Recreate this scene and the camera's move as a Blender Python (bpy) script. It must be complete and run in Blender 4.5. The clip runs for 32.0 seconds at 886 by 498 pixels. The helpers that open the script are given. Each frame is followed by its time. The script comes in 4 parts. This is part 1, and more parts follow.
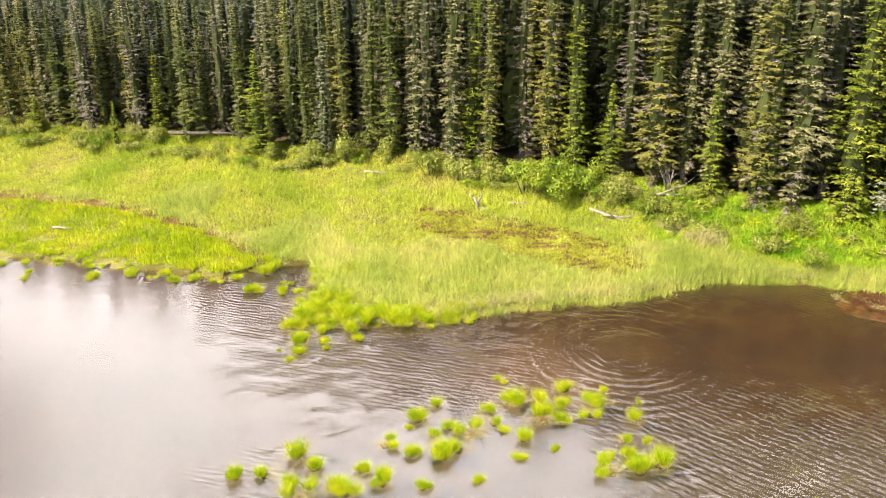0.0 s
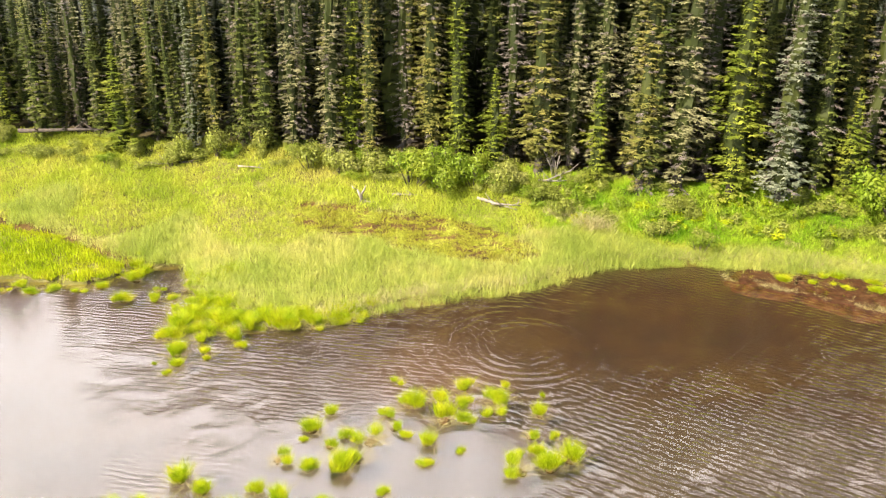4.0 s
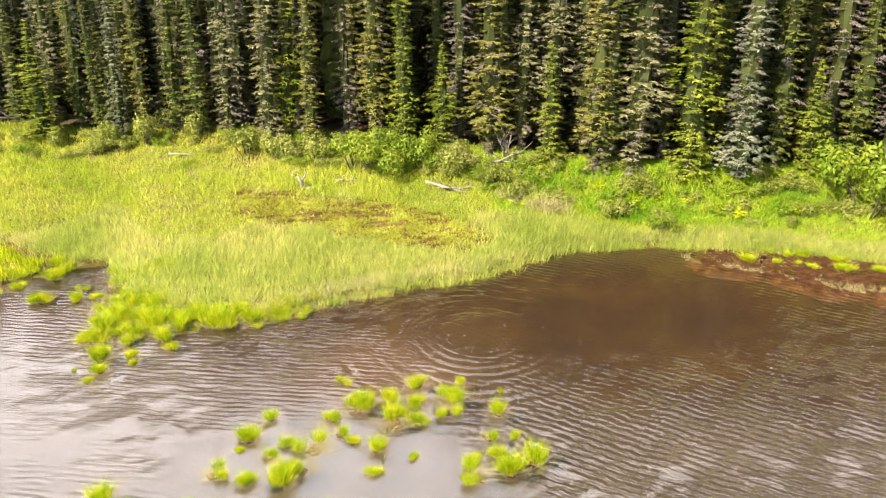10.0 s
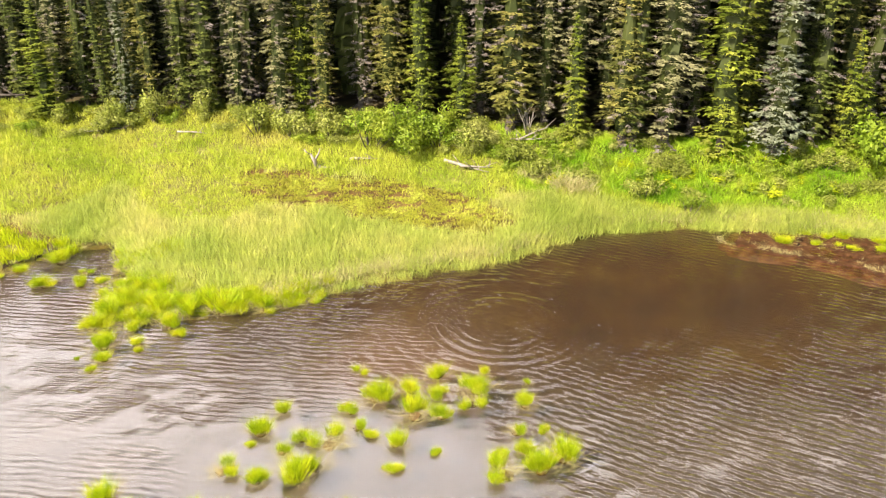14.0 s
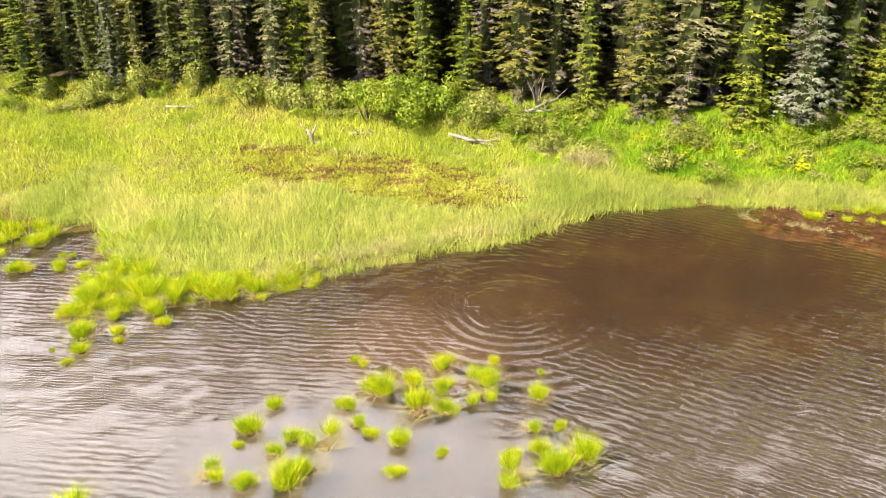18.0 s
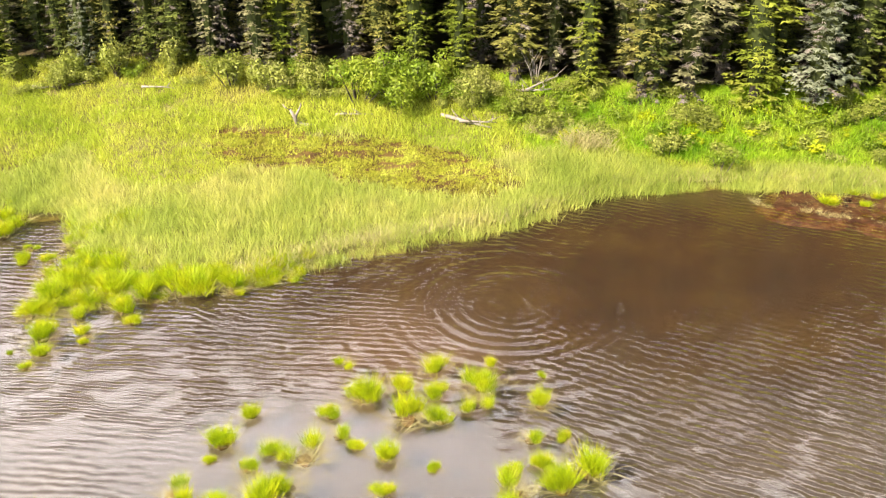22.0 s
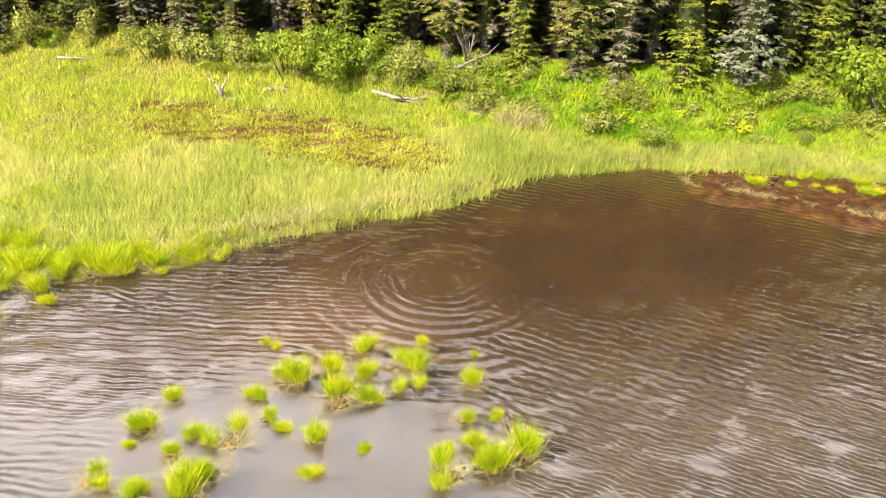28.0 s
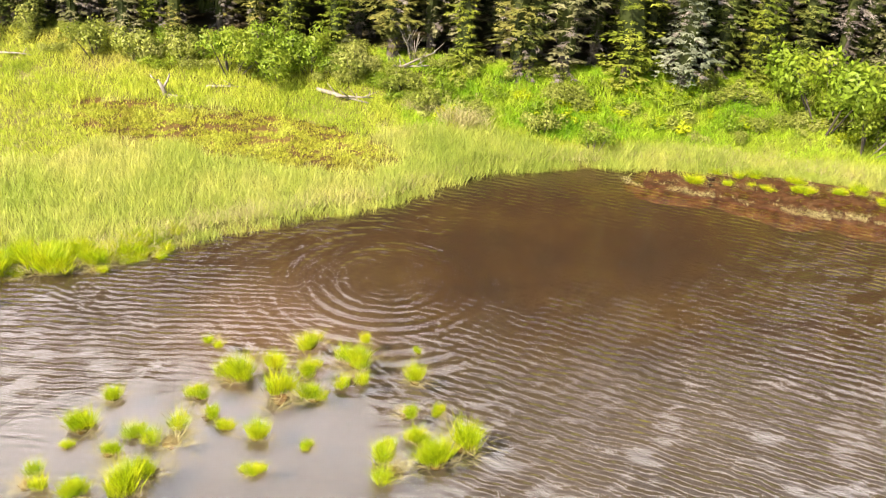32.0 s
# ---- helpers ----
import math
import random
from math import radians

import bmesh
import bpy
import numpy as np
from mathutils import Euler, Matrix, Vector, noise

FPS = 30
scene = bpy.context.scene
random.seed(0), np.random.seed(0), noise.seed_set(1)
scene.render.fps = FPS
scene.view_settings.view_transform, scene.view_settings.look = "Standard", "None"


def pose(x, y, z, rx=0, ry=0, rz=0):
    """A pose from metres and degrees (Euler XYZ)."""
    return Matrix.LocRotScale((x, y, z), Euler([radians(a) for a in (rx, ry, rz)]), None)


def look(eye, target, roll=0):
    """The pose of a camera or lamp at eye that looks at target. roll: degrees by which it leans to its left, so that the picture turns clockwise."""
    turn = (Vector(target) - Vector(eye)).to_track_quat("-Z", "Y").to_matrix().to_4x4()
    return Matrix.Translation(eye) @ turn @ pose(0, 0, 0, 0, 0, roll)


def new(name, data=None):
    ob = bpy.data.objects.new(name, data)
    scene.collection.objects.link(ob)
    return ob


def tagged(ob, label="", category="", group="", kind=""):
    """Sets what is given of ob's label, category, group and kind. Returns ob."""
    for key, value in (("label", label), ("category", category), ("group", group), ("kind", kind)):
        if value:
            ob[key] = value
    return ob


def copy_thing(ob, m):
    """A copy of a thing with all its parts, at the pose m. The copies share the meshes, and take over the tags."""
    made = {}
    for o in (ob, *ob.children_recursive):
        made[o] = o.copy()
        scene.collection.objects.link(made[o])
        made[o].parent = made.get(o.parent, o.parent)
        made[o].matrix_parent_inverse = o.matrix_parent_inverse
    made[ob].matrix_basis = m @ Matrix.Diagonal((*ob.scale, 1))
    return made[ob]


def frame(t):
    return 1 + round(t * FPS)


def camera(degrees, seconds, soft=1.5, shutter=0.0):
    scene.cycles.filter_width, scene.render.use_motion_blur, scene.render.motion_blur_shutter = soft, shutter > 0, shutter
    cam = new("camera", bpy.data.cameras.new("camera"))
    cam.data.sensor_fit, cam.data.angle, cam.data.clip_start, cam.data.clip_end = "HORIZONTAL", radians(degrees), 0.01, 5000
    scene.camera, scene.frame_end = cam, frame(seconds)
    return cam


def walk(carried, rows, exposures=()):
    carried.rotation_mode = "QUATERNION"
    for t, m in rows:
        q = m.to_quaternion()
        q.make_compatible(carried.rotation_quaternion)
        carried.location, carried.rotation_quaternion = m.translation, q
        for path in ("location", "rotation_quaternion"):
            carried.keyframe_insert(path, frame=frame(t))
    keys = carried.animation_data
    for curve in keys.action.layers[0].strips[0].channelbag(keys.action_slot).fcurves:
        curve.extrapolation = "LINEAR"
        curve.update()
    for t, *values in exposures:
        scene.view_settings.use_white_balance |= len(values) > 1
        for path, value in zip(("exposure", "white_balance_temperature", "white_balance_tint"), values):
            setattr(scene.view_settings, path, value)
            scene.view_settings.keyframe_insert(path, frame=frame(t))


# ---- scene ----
# seconds, eye x y z in metres, heading, downward tilt and lean in degrees
ROWS = (
    (0, 0.245, 0.330, 14.587, -0.268, 21.683, 0.422),
    (1, 0.081, 0.701, 14.453, -0.259, 21.763, 0.406),
    (2, 0.050, 1.073, 14.338, -0.387, 21.915, 0.432),
    (2.5, -0.016, 1.272, 14.219, 1.441, 21.997, 0.115),
    (3, -0.089, 1.449, 14.257, 4.832, 22.221, -0.351),
    (3.5, -0.209, 1.694, 14.129, 7.271, 22.154, -0.650),
    (5.5, 0.305, 2.272, 13.806, 9.402, 22.104, 0.061),
    (6, 0.384, 2.472, 13.652, 10.500, 22.100, -0.037),
    (6.5, 0.321, 2.697, 13.455, 12.018, 22.036, -0.183),
    (7, 0.254, 2.856, 13.425, 12.106, 22.200, -0.242),
    (8, 0.275, 3.170, 13.279, 11.786, 22.365, -0.148),
    (9, 0.257, 3.474, 13.160, 11.670, 22.536, -0.140),
    (10, 0.272, 3.801, 13.170, 11.568, 22.869, -0.130),
    (11, 0.260, 4.000, 13.052, 11.405, 23.053, -0.070),
    (12, 0.261, 4.319, 12.991, 11.260, 23.333, -0.021),
    (13, 0.284, 4.773, 12.835, 11.042, 23.745, 0.052),
    (14, 0.290, 5.212, 12.567, 10.700, 24.008, 0.216),
    (14.5, 0.252, 5.431, 12.442, 10.582, 24.165, 0.294),
    (16.5, 0.483, 6.326, 12.046, 10.047, 24.848, 0.590),
    (17, 0.556, 6.577, 11.966, 10.395, 25.055, 0.574),
    (18, 0.635, 7.003, 11.756, 10.308, 25.308, 0.809),
    (19, 0.701, 7.511, 11.603, 10.079, 25.586, 0.989),
    (20, 0.860, 8.043, 11.467, 9.975, 25.906, 1.084),
    (21, 0.920, 8.387, 11.338, 10.289, 26.226, 1.000),
    (22, 1.018, 8.709, 11.210, 10.662, 26.547, 0.920),
    (23, 1.103, 9.079, 11.065, 11.405, 26.937, 0.634),
    (24, 1.134, 9.254, 10.893, 12.359, 27.069, 0.136),
    (25, 1.077, 9.170, 10.872, 13.085, 27.296, -0.215),
    (25.5, 1.026, 9.146, 10.846, 13.510, 27.339, -0.407),
    (27.5, 1.019, 9.039, 10.923, 15.168, 27.672, -1.296),
    (28, 1.074, 9.027, 10.908, 15.586, 27.627, -1.403),
    (29, 1.111, 8.988, 10.918, 16.454, 27.684, -1.780),
    (30, 1.102, 8.964, 10.868, 17.379, 27.564, -2.172),
    (31, 1.128, 8.852, 10.953, 18.250, 27.614, -2.579),
    (32, 1.175, 8.822, 10.994, 19.163, 27.621, -2.969),
)


def heading(row):
    t, x, y, z, yaw, tilt, lean = row
    a, b = radians(yaw), radians(tilt)
    way = Vector((math.sin(a) * math.cos(b), math.cos(a) * math.cos(b), -math.sin(b)))
    return t, look((x, y, z), Vector((x, y, z)) + way * 10, -lean)


cam = camera(52.2, 32.0, soft=1.15)
walk(cam, [heading(r) for r in ROWS], [(0, 1.33, 7050, 19.5), (32, 1.33, 7050, 19.5)])

# ---- light ----
SUN_TO = Vector((-0.62, -0.42, 0.66)).normalized()
world = bpy.data.worlds.new("sky")
scene.world = world
world.use_nodes = True
wn, wl = world.node_tree.nodes, world.node_tree.links
wn.clear()
w_out = wn.new("ShaderNodeOutputWorld")
w_bg = wn.new("ShaderNodeBackground")
w_sky = wn.new("ShaderNodeTexSky")
w_sky.sky_type, w_sky.sun_disc = "NISHITA", False
w_sky.sun_elevation = math.asin(SUN_TO.z)
w_sky.sun_rotation = math.atan2(SUN_TO.x, SUN_TO.y)
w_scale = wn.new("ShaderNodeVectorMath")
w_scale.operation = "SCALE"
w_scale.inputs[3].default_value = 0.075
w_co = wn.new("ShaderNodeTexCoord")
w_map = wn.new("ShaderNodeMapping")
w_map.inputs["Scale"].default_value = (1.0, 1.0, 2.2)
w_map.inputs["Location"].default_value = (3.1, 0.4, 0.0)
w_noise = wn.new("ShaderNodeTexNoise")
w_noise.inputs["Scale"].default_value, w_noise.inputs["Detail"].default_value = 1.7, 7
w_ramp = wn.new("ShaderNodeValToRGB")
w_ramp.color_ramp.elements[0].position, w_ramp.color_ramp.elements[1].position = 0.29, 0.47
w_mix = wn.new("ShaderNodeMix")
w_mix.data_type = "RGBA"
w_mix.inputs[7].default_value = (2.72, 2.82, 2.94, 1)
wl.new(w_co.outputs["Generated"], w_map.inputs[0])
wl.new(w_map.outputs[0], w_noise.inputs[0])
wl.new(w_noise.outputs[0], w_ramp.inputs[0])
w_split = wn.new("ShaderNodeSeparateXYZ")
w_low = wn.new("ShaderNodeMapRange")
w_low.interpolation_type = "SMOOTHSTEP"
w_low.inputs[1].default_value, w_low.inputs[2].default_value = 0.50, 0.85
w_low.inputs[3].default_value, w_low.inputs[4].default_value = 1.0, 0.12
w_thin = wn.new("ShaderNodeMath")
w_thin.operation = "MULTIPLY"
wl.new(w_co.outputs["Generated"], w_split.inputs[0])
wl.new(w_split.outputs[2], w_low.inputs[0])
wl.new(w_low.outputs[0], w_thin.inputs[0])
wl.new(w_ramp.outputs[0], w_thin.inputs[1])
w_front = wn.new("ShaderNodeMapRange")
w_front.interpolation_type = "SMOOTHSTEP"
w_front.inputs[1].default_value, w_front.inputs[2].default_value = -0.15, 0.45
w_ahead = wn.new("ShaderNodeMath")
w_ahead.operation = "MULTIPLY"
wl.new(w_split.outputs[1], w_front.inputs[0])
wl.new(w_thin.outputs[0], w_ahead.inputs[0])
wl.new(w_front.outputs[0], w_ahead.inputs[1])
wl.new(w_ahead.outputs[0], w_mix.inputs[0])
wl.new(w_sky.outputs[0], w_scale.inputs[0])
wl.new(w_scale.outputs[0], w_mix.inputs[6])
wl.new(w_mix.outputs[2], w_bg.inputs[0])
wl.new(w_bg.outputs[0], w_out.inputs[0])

sun = new("sun", bpy.data.lights.new("sun", "SUN"))
sun.data.energy, sun.data.angle, sun.data.color = 5.0, radians(0.6), (1.0, 0.93, 0.80)
sun.matrix_world = look((0, 0, 60), Vector((0, 0, 60)) - SUN_TO)


# ---- materials ----
def material(name, colours, scale=1.0, rough=0.8, bump=0.0, bump_scale=20.0, vary=0.0, translucent=0.0, detail=6, spec=0.3, fine=0.0, mottle=0.0):
    """Blends of colours by noise in object space, with a fine second scale, random shade per island or object, and relief."""
    m = bpy.data.materials.new(name)
    m.use_nodes = True
    n, l = m.node_tree.nodes, m.node_tree.links
    p = n["Principled BSDF"]
    p.inputs["Roughness"].default_value = rough
    p.inputs["Specular IOR Level"].default_value = spec
    co = n.new("ShaderNodeNewGeometry")
    nz = n.new("ShaderNodeTexNoise")
    nz.inputs["Scale"].default_value, nz.inputs["Detail"].default_value = scale, detail
    l.new(co.outputs["Position"], nz.inputs["Vector"])
    r = n.new("ShaderNodeValToRGB")
    e = r.color_ramp.elements
    while len(e) < len(colours):
        e.new(0.5)
    for i, c in enumerate(colours):
        e[i].position = 0.3 + 0.4 * i / max(1, len(colours) - 1)
        e[i].color = (*c, 1)
    l.new(nz.outputs[0], r.inputs[0])
    col = r.outputs[0]
    if vary or fine:
        hsv = n.new("ShaderNodeHueSaturation")
        l.new(col, hsv.inputs["Color"])
        rnd = n.new("ShaderNodeMapRange")
        rnd.inputs[3].default_value, rnd.inputs[4].default_value = 1 - vary, 1 + vary
        if fine:
            nf = n.new("ShaderNodeTexNoise")
            nf.inputs["Scale"].default_value = fine
            l.new(co.outputs["Position"], nf.inputs["Vector"])
            l.new(nf.outputs[0], rnd.inputs[0])
            rnd.inputs[1].default_value, rnd.inputs[2].default_value = 0.25, 0.75
        else:
            l.new(co.outputs["Random Per Island"], rnd.inputs[0])
        l.new(rnd.outputs[0], hsv.inputs["Value"])
        col = hsv.outputs[0]
    if mottle:
        nm = n.new("ShaderNodeTexNoise")
        nm.inputs["Scale"].default_value, nm.inputs["Detail"].default_value, nm.inputs["Roughness"].default_value = 3.2, 5, 0.7
        l.new(co.outputs["Position"], nm.inputs["Vector"])
        mr = n.new("ShaderNodeMapRange")
        mr.inputs[1].default_value, mr.inputs[2].default_value = 0.32, 0.68
        mr.inputs[3].default_value, mr.inputs[4].default_value = 1 - mottle, 1 + mottle
        l.new(nm.outputs[0], mr.inputs[0])
        hm = n.new("ShaderNodeHueSaturation")
        l.new(mr.outputs[0], hm.inputs["Value"])
        hu = n.new("ShaderNodeMapRange")
        hu.inputs[1].default_value, hu.inputs[2].default_value = 0.3, 0.7
        hu.inputs[3].default_value, hu.inputs[4].default_value = 0.508, 0.490
        l.new(nm.outputs[0], hu.inputs[0])
        l.new(hu.outputs[0], hm.inputs["Hue"])
        l.new(col, hm.inputs["Color"])
        col = hm.outputs[0]
    l.new(col, p.inputs["Base Color"])
    if bump:
        b = n.new("ShaderNodeBump")
        nb = n.new("ShaderNodeTexNoise")
        nb.inputs["Scale"].default_value, nb.inputs["Detail"].default_value = bump_scale, 6
        l.new(co.outputs["Position"], nb.inputs["Vector"])
        l.new(nb.outputs[0], b.inputs["Height"])
        b.inputs["Strength"].default_value, b.inputs["Distance"].default_value = bump, 0.05
        l.new(b.outputs[0], p.inputs["Normal"])
    if translucent:
        t = n.new("ShaderNodeBsdfTranslucent")
        l.new(col, t.inputs[0])
        mx = n.new("ShaderNodeMixShader")
        mx.inputs[0].default_value = translucent
        l.new(p.outputs[0], mx.inputs[1])
        l.new(t.outputs[0], mx.inputs[2])
        l.new(mx.outputs[0], n["Material Output"].inputs[0])
    return m


M_SOIL = material("peat_soil", [(0.105, 0.085, 0.028), (0.16, 0.15, 0.04), (0.22, 0.22, 0.05)], 0.6, 0.95, 0.6, 9, 0.25, fine=14)
M_MEADOW = material("meadow_grass", [(0.28, 0.404, 0.0294), (0.397, 0.494, 0.046), (0.484, 0.545, 0.067), (0.538, 0.535, 0.101)], 0.28, 0.6, vary=0.22, translucent=0.4, mottle=0.22)
M_SEDGE = material("sedge", [(0.334, 0.429, 0.0712), (0.456, 0.52, 0.112), (0.59, 0.57, 0.183)], 0.35, 0.6, vary=0.25, translucent=0.4, mottle=0.25)
M_LUSH = material("lush_grass", [(0.264, 0.383, 0.00945), (0.396, 0.484, 0.0132), (0.516, 0.535, 0.0227)], 0.5, 0.55, vary=0.4, translucent=0.4, mottle=0.3)
M_BANK = material("bank_herbs", [(0.169, 0.363, 0.0115), (0.279, 0.467, 0.0193), (0.389, 0.53, 0.0385), (0.424, 0.467, 0.09)], 0.7, 0.55, vary=0.25, translucent=0.4, mottle=0.25)
M_TUSSOCK = material("tussock_grass", [(0.241, 0.372, 0.00713), (0.397, 0.488, 0.0107), (0.554, 0.562, 0.0178)], 2.5, 0.5, vary=0.5, translucent=0.4)
M_STRAW = material("dead_grass", [(0.38, 0.34, 0.135), (0.513, 0.48, 0.225)], 2, 0.8, vary=0.3, translucent=0.2)
M_MOSS = material("bog_moss", [(0.269, 0.246, 0.0312), (0.372, 0.402, 0.0416), (0.498, 0.547, 0.0832)], 0.9, 0.85, vary=0.4, translucent=0.2)
M_PEAT = material("wet_peat", [(0.050, 0.026, 0.007), (0.100, 0.058, 0.014), (0.17, 0.12, 0.03)], 0.9, 0.7, 0.7, 8, 0.3, fine=7)


def blend_bed():
    """The bed's silt turns to brown peat towards the far bay, along a wavering line."""
    m = bpy.data.materials.new("pond_bed")
    m.use_nodes = True
    n, l = m.node_tree.nodes, m.node_tree.links
    p = n["Principled BSDF"]
    p.inputs["Roughness"].default_value = 0.95
    geo = n.new("ShaderNodeNewGeometry")
    cols = []
    for scale, stops in ((0.35, ((0.034, 0.027, 0.017), (0.046, 0.037, 0.025), (0.064, 0.053, 0.038))), (0.30, ((0.016, 0.0053, 0.0003), (0.029, 0.0116, 0.0006), (0.050, 0.028, 0.0018)))):
        nz = n.new("ShaderNodeTexNoise")
        nz.inputs["Scale"].default_value, nz.inputs["Detail"].default_value = scale, 8
        nz.inputs["Roughness"].default_value = 0.65
        l.new(geo.outputs["Position"], nz.inputs["Vector"])
        r = n.new("ShaderNodeValToRGB")
        r.color_ramp.elements.new(0.5)
        for e, q, c in zip(r.color_ramp.elements, (0.32, 0.5, 0.68), stops):
            e.position, e.color = q, (*c, 1)
        l.new(nz.outputs[0], r.inputs[0])
        cols.append(r.outputs[0])
    dot = n.new("ShaderNodeVectorMath")
    dot.operation = "DOT_PRODUCT"
    dot.inputs[1].default_value = (0.45, 1.0, 0.0)
    l.new(geo.outputs["Position"], dot.inputs[0])
    nz = n.new("ShaderNodeTexNoise")
    nz.inputs["Scale"].default_value, nz.inputs["Detail"].default_value = 0.25, 5
    l.new(geo.outputs["Position"], nz.inputs["Vector"])
    add = n.new("ShaderNodeMath")
    add.operation = "MULTIPLY_ADD"
    l.new(nz.outputs[0], add.inputs[0])
    add.inputs[1].default_value = 8.0
    l.new(dot.outputs["Value"], add.inputs[2])
    rng_ = n.new("ShaderNodeMapRange")
    rng_.interpolation_type = "SMOOTHSTEP"
    rng_.inputs[1].default_value, rng_.inputs[2].default_value = 28.5, 36.0
    l.new(add.outputs[0], rng_.inputs[0])
    mx = n.new("ShaderNodeMix")
    mx.data_type = "RGBA"
    l.new(rng_.outputs[0], mx.inputs[0])
    l.new(cols[0], mx.inputs[6])
    l.new(cols[1], mx.inputs[7])
    far = n.new("ShaderNodeVectorMath")
    far.operation = "DISTANCE"
    far.inputs[1].default_value = (3.2, 26.4, -0.4)
    l.new(geo.outputs["Position"], far.inputs[0])
    wav = n.new("ShaderNodeMath")
    wav.operation = "MULTIPLY_ADD"
    l.new(nz.outputs[0], wav.inputs[0])
    wav.inputs[1].default_value = 4.0
    l.new(far.outputs["Value"], wav.inputs[2])
    near = n.new("ShaderNodeMapRange")
    near.interpolation_type = "SMOOTHSTEP"
    near.inputs[1].default_value, near.inputs[2].default_value = 2.4, 5.4
    near.inputs[3].default_value, near.inputs[4].default_value = 0.85, 0.0
    l.new(wav.outputs[0], near.inputs[0])
    m2 = n.new("ShaderNodeMix")
    m2.data_type = "RGBA"
    l.new(near.outputs[0], m2.inputs[0])
    l.new(mx.outputs[2], m2.inputs[6])
    m2.inputs[7].default_value = (0.085, 0.053, 0.029, 1)
    spot = n.new("ShaderNodeVectorMath")
    spot.operation = "DISTANCE"
    spot.inputs[1].default_value = (-6.4, 34.3, -0.1)
    l.new(geo.outputs["Position"], spot.inputs[0])
    wav = n.new("ShaderNodeMath")
    wav.operation = "MULTIPLY_ADD"
    l.new(nz.outputs[0], wav.inputs[0])
    wav.inputs[1].default_value = 2.0
    l.new(spot.outputs["Value"], wav.inputs[2])
    dark = n.new("ShaderNodeMapRange")
    dark.interpolation_type = "SMOOTHSTEP"
    dark.inputs[1].default_value, dark.inputs[2].default_value = 2.0, 3.4
    dark.inputs[3].default_value, dark.inputs[4].default_value = 1.0, 0.0
    l.new(wav.outputs[0], dark.inputs[0])
    m3 = n.new("ShaderNodeMix")
    m3.data_type = "RGBA"
    l.new(dark.outputs[0], m3.inputs[0])
    l.new(m2.outputs[2], m3.inputs[6])
    m3.inputs[7].default_value = (0.02, 0.010, 0.005, 1)
    l.new(m3.outputs[2], p.inputs["Base Color"])
    return m


M_BED = blend_bed()
M_MUD = material("algae_mud", [(0.032, 0.0106, 0.00332), (0.0595, 0.0218, 0.00696), (0.106, 0.0529, 0.0199)], 2.6, 0.6, 0.8, 14, 0.4, fine=9)
M_BARK = material("spruce_bark", [(0.06, 0.050, 0.04), (0.14, 0.120, 0.10)], 6, 0.9, 0.6, 30)
M_SPRUCE = material("spruce_needles", [(0.0888, 0.127, 0.0252), (0.155, 0.196, 0.0389), (0.268, 0.284, 0.0662)], 0.9, 0.6, vary=0.4, translucent=0.3)
M_OLIVE = material("olive_needles", [(0.128, 0.147, 0.0336), (0.227, 0.231, 0.0525), (0.369, 0.333, 0.0966)], 0.9, 0.6, vary=0.4, translucent=0.3)
M_BRIGHT = material("bright_needles", [(0.131, 0.19, 0.0189), (0.215, 0.27, 0.0294), (0.362, 0.385, 0.0578)], 0.9, 0.6, vary=0.35, translucent=0.3)
M_BLUE = material("pale_needles", [(0.13, 0.165, 0.095), (0.21, 0.245, 0.155), (0.36, 0.39, 0.27)], 0.6, 0.6, vary=0.3, translucent=0.3)
M_LICHEN = material("lichen_needles", [(0.144, 0.152, 0.0624), (0.231, 0.231, 0.106), (0.362, 0.35, 0.186)], 0.9, 0.7, vary=0.45, translucent=0.2)
# spruce needles darkened in colour to paint the forest's inner shade
M_SHADED = material("shaded_needles", [(0.022, 0.034, 0.0065), (0.038, 0.053, 0.010), (0.056, 0.070, 0.014)], 0.35, 0.6, vary=0.5, translucent=0.2)
M_GREY = material("dead_twigs", [(0.105, 0.090, 0.072), (0.188, 0.164, 0.137), (0.30, 0.27, 0.23)], 0.8, 0.9, vary=0.35)
M_LEAF = material("willow_leaf", [(0.195, 0.245, 0.036), (0.28, 0.325, 0.057), (0.37, 0.39, 0.11)], 0.5, 0.5, vary=0.35, translucent=0.4)
M_LEAF_DARK = material("alder_leaf", [(0.13, 0.22, 0.0139), (0.2, 0.297, 0.0231), (0.295, 0.362, 0.0347)], 0.6, 0.5, vary=0.35, translucent=0.4)
M_DRIFT = material("bleached_wood", [(0.176, 0.152, 0.12), (0.264, 0.24, 0.2), (0.352, 0.32, 0.28)], 5, 0.85, 0.5, 25)
M_LITTER = material("forest_floor", [(0.04, 0.03, 0.015), (0.07, 0.055, 0.02), (0.06, 0.08, 0.02)], 0.7, 0.95, 0.5, 6)
M_HILL = material("far_woods", [(0.012, 0.025, 0.012), (0.025, 0.04, 0.018), (0.04, 0.055, 0.025)], 0.02, 1.0, 0.8, 0.2)


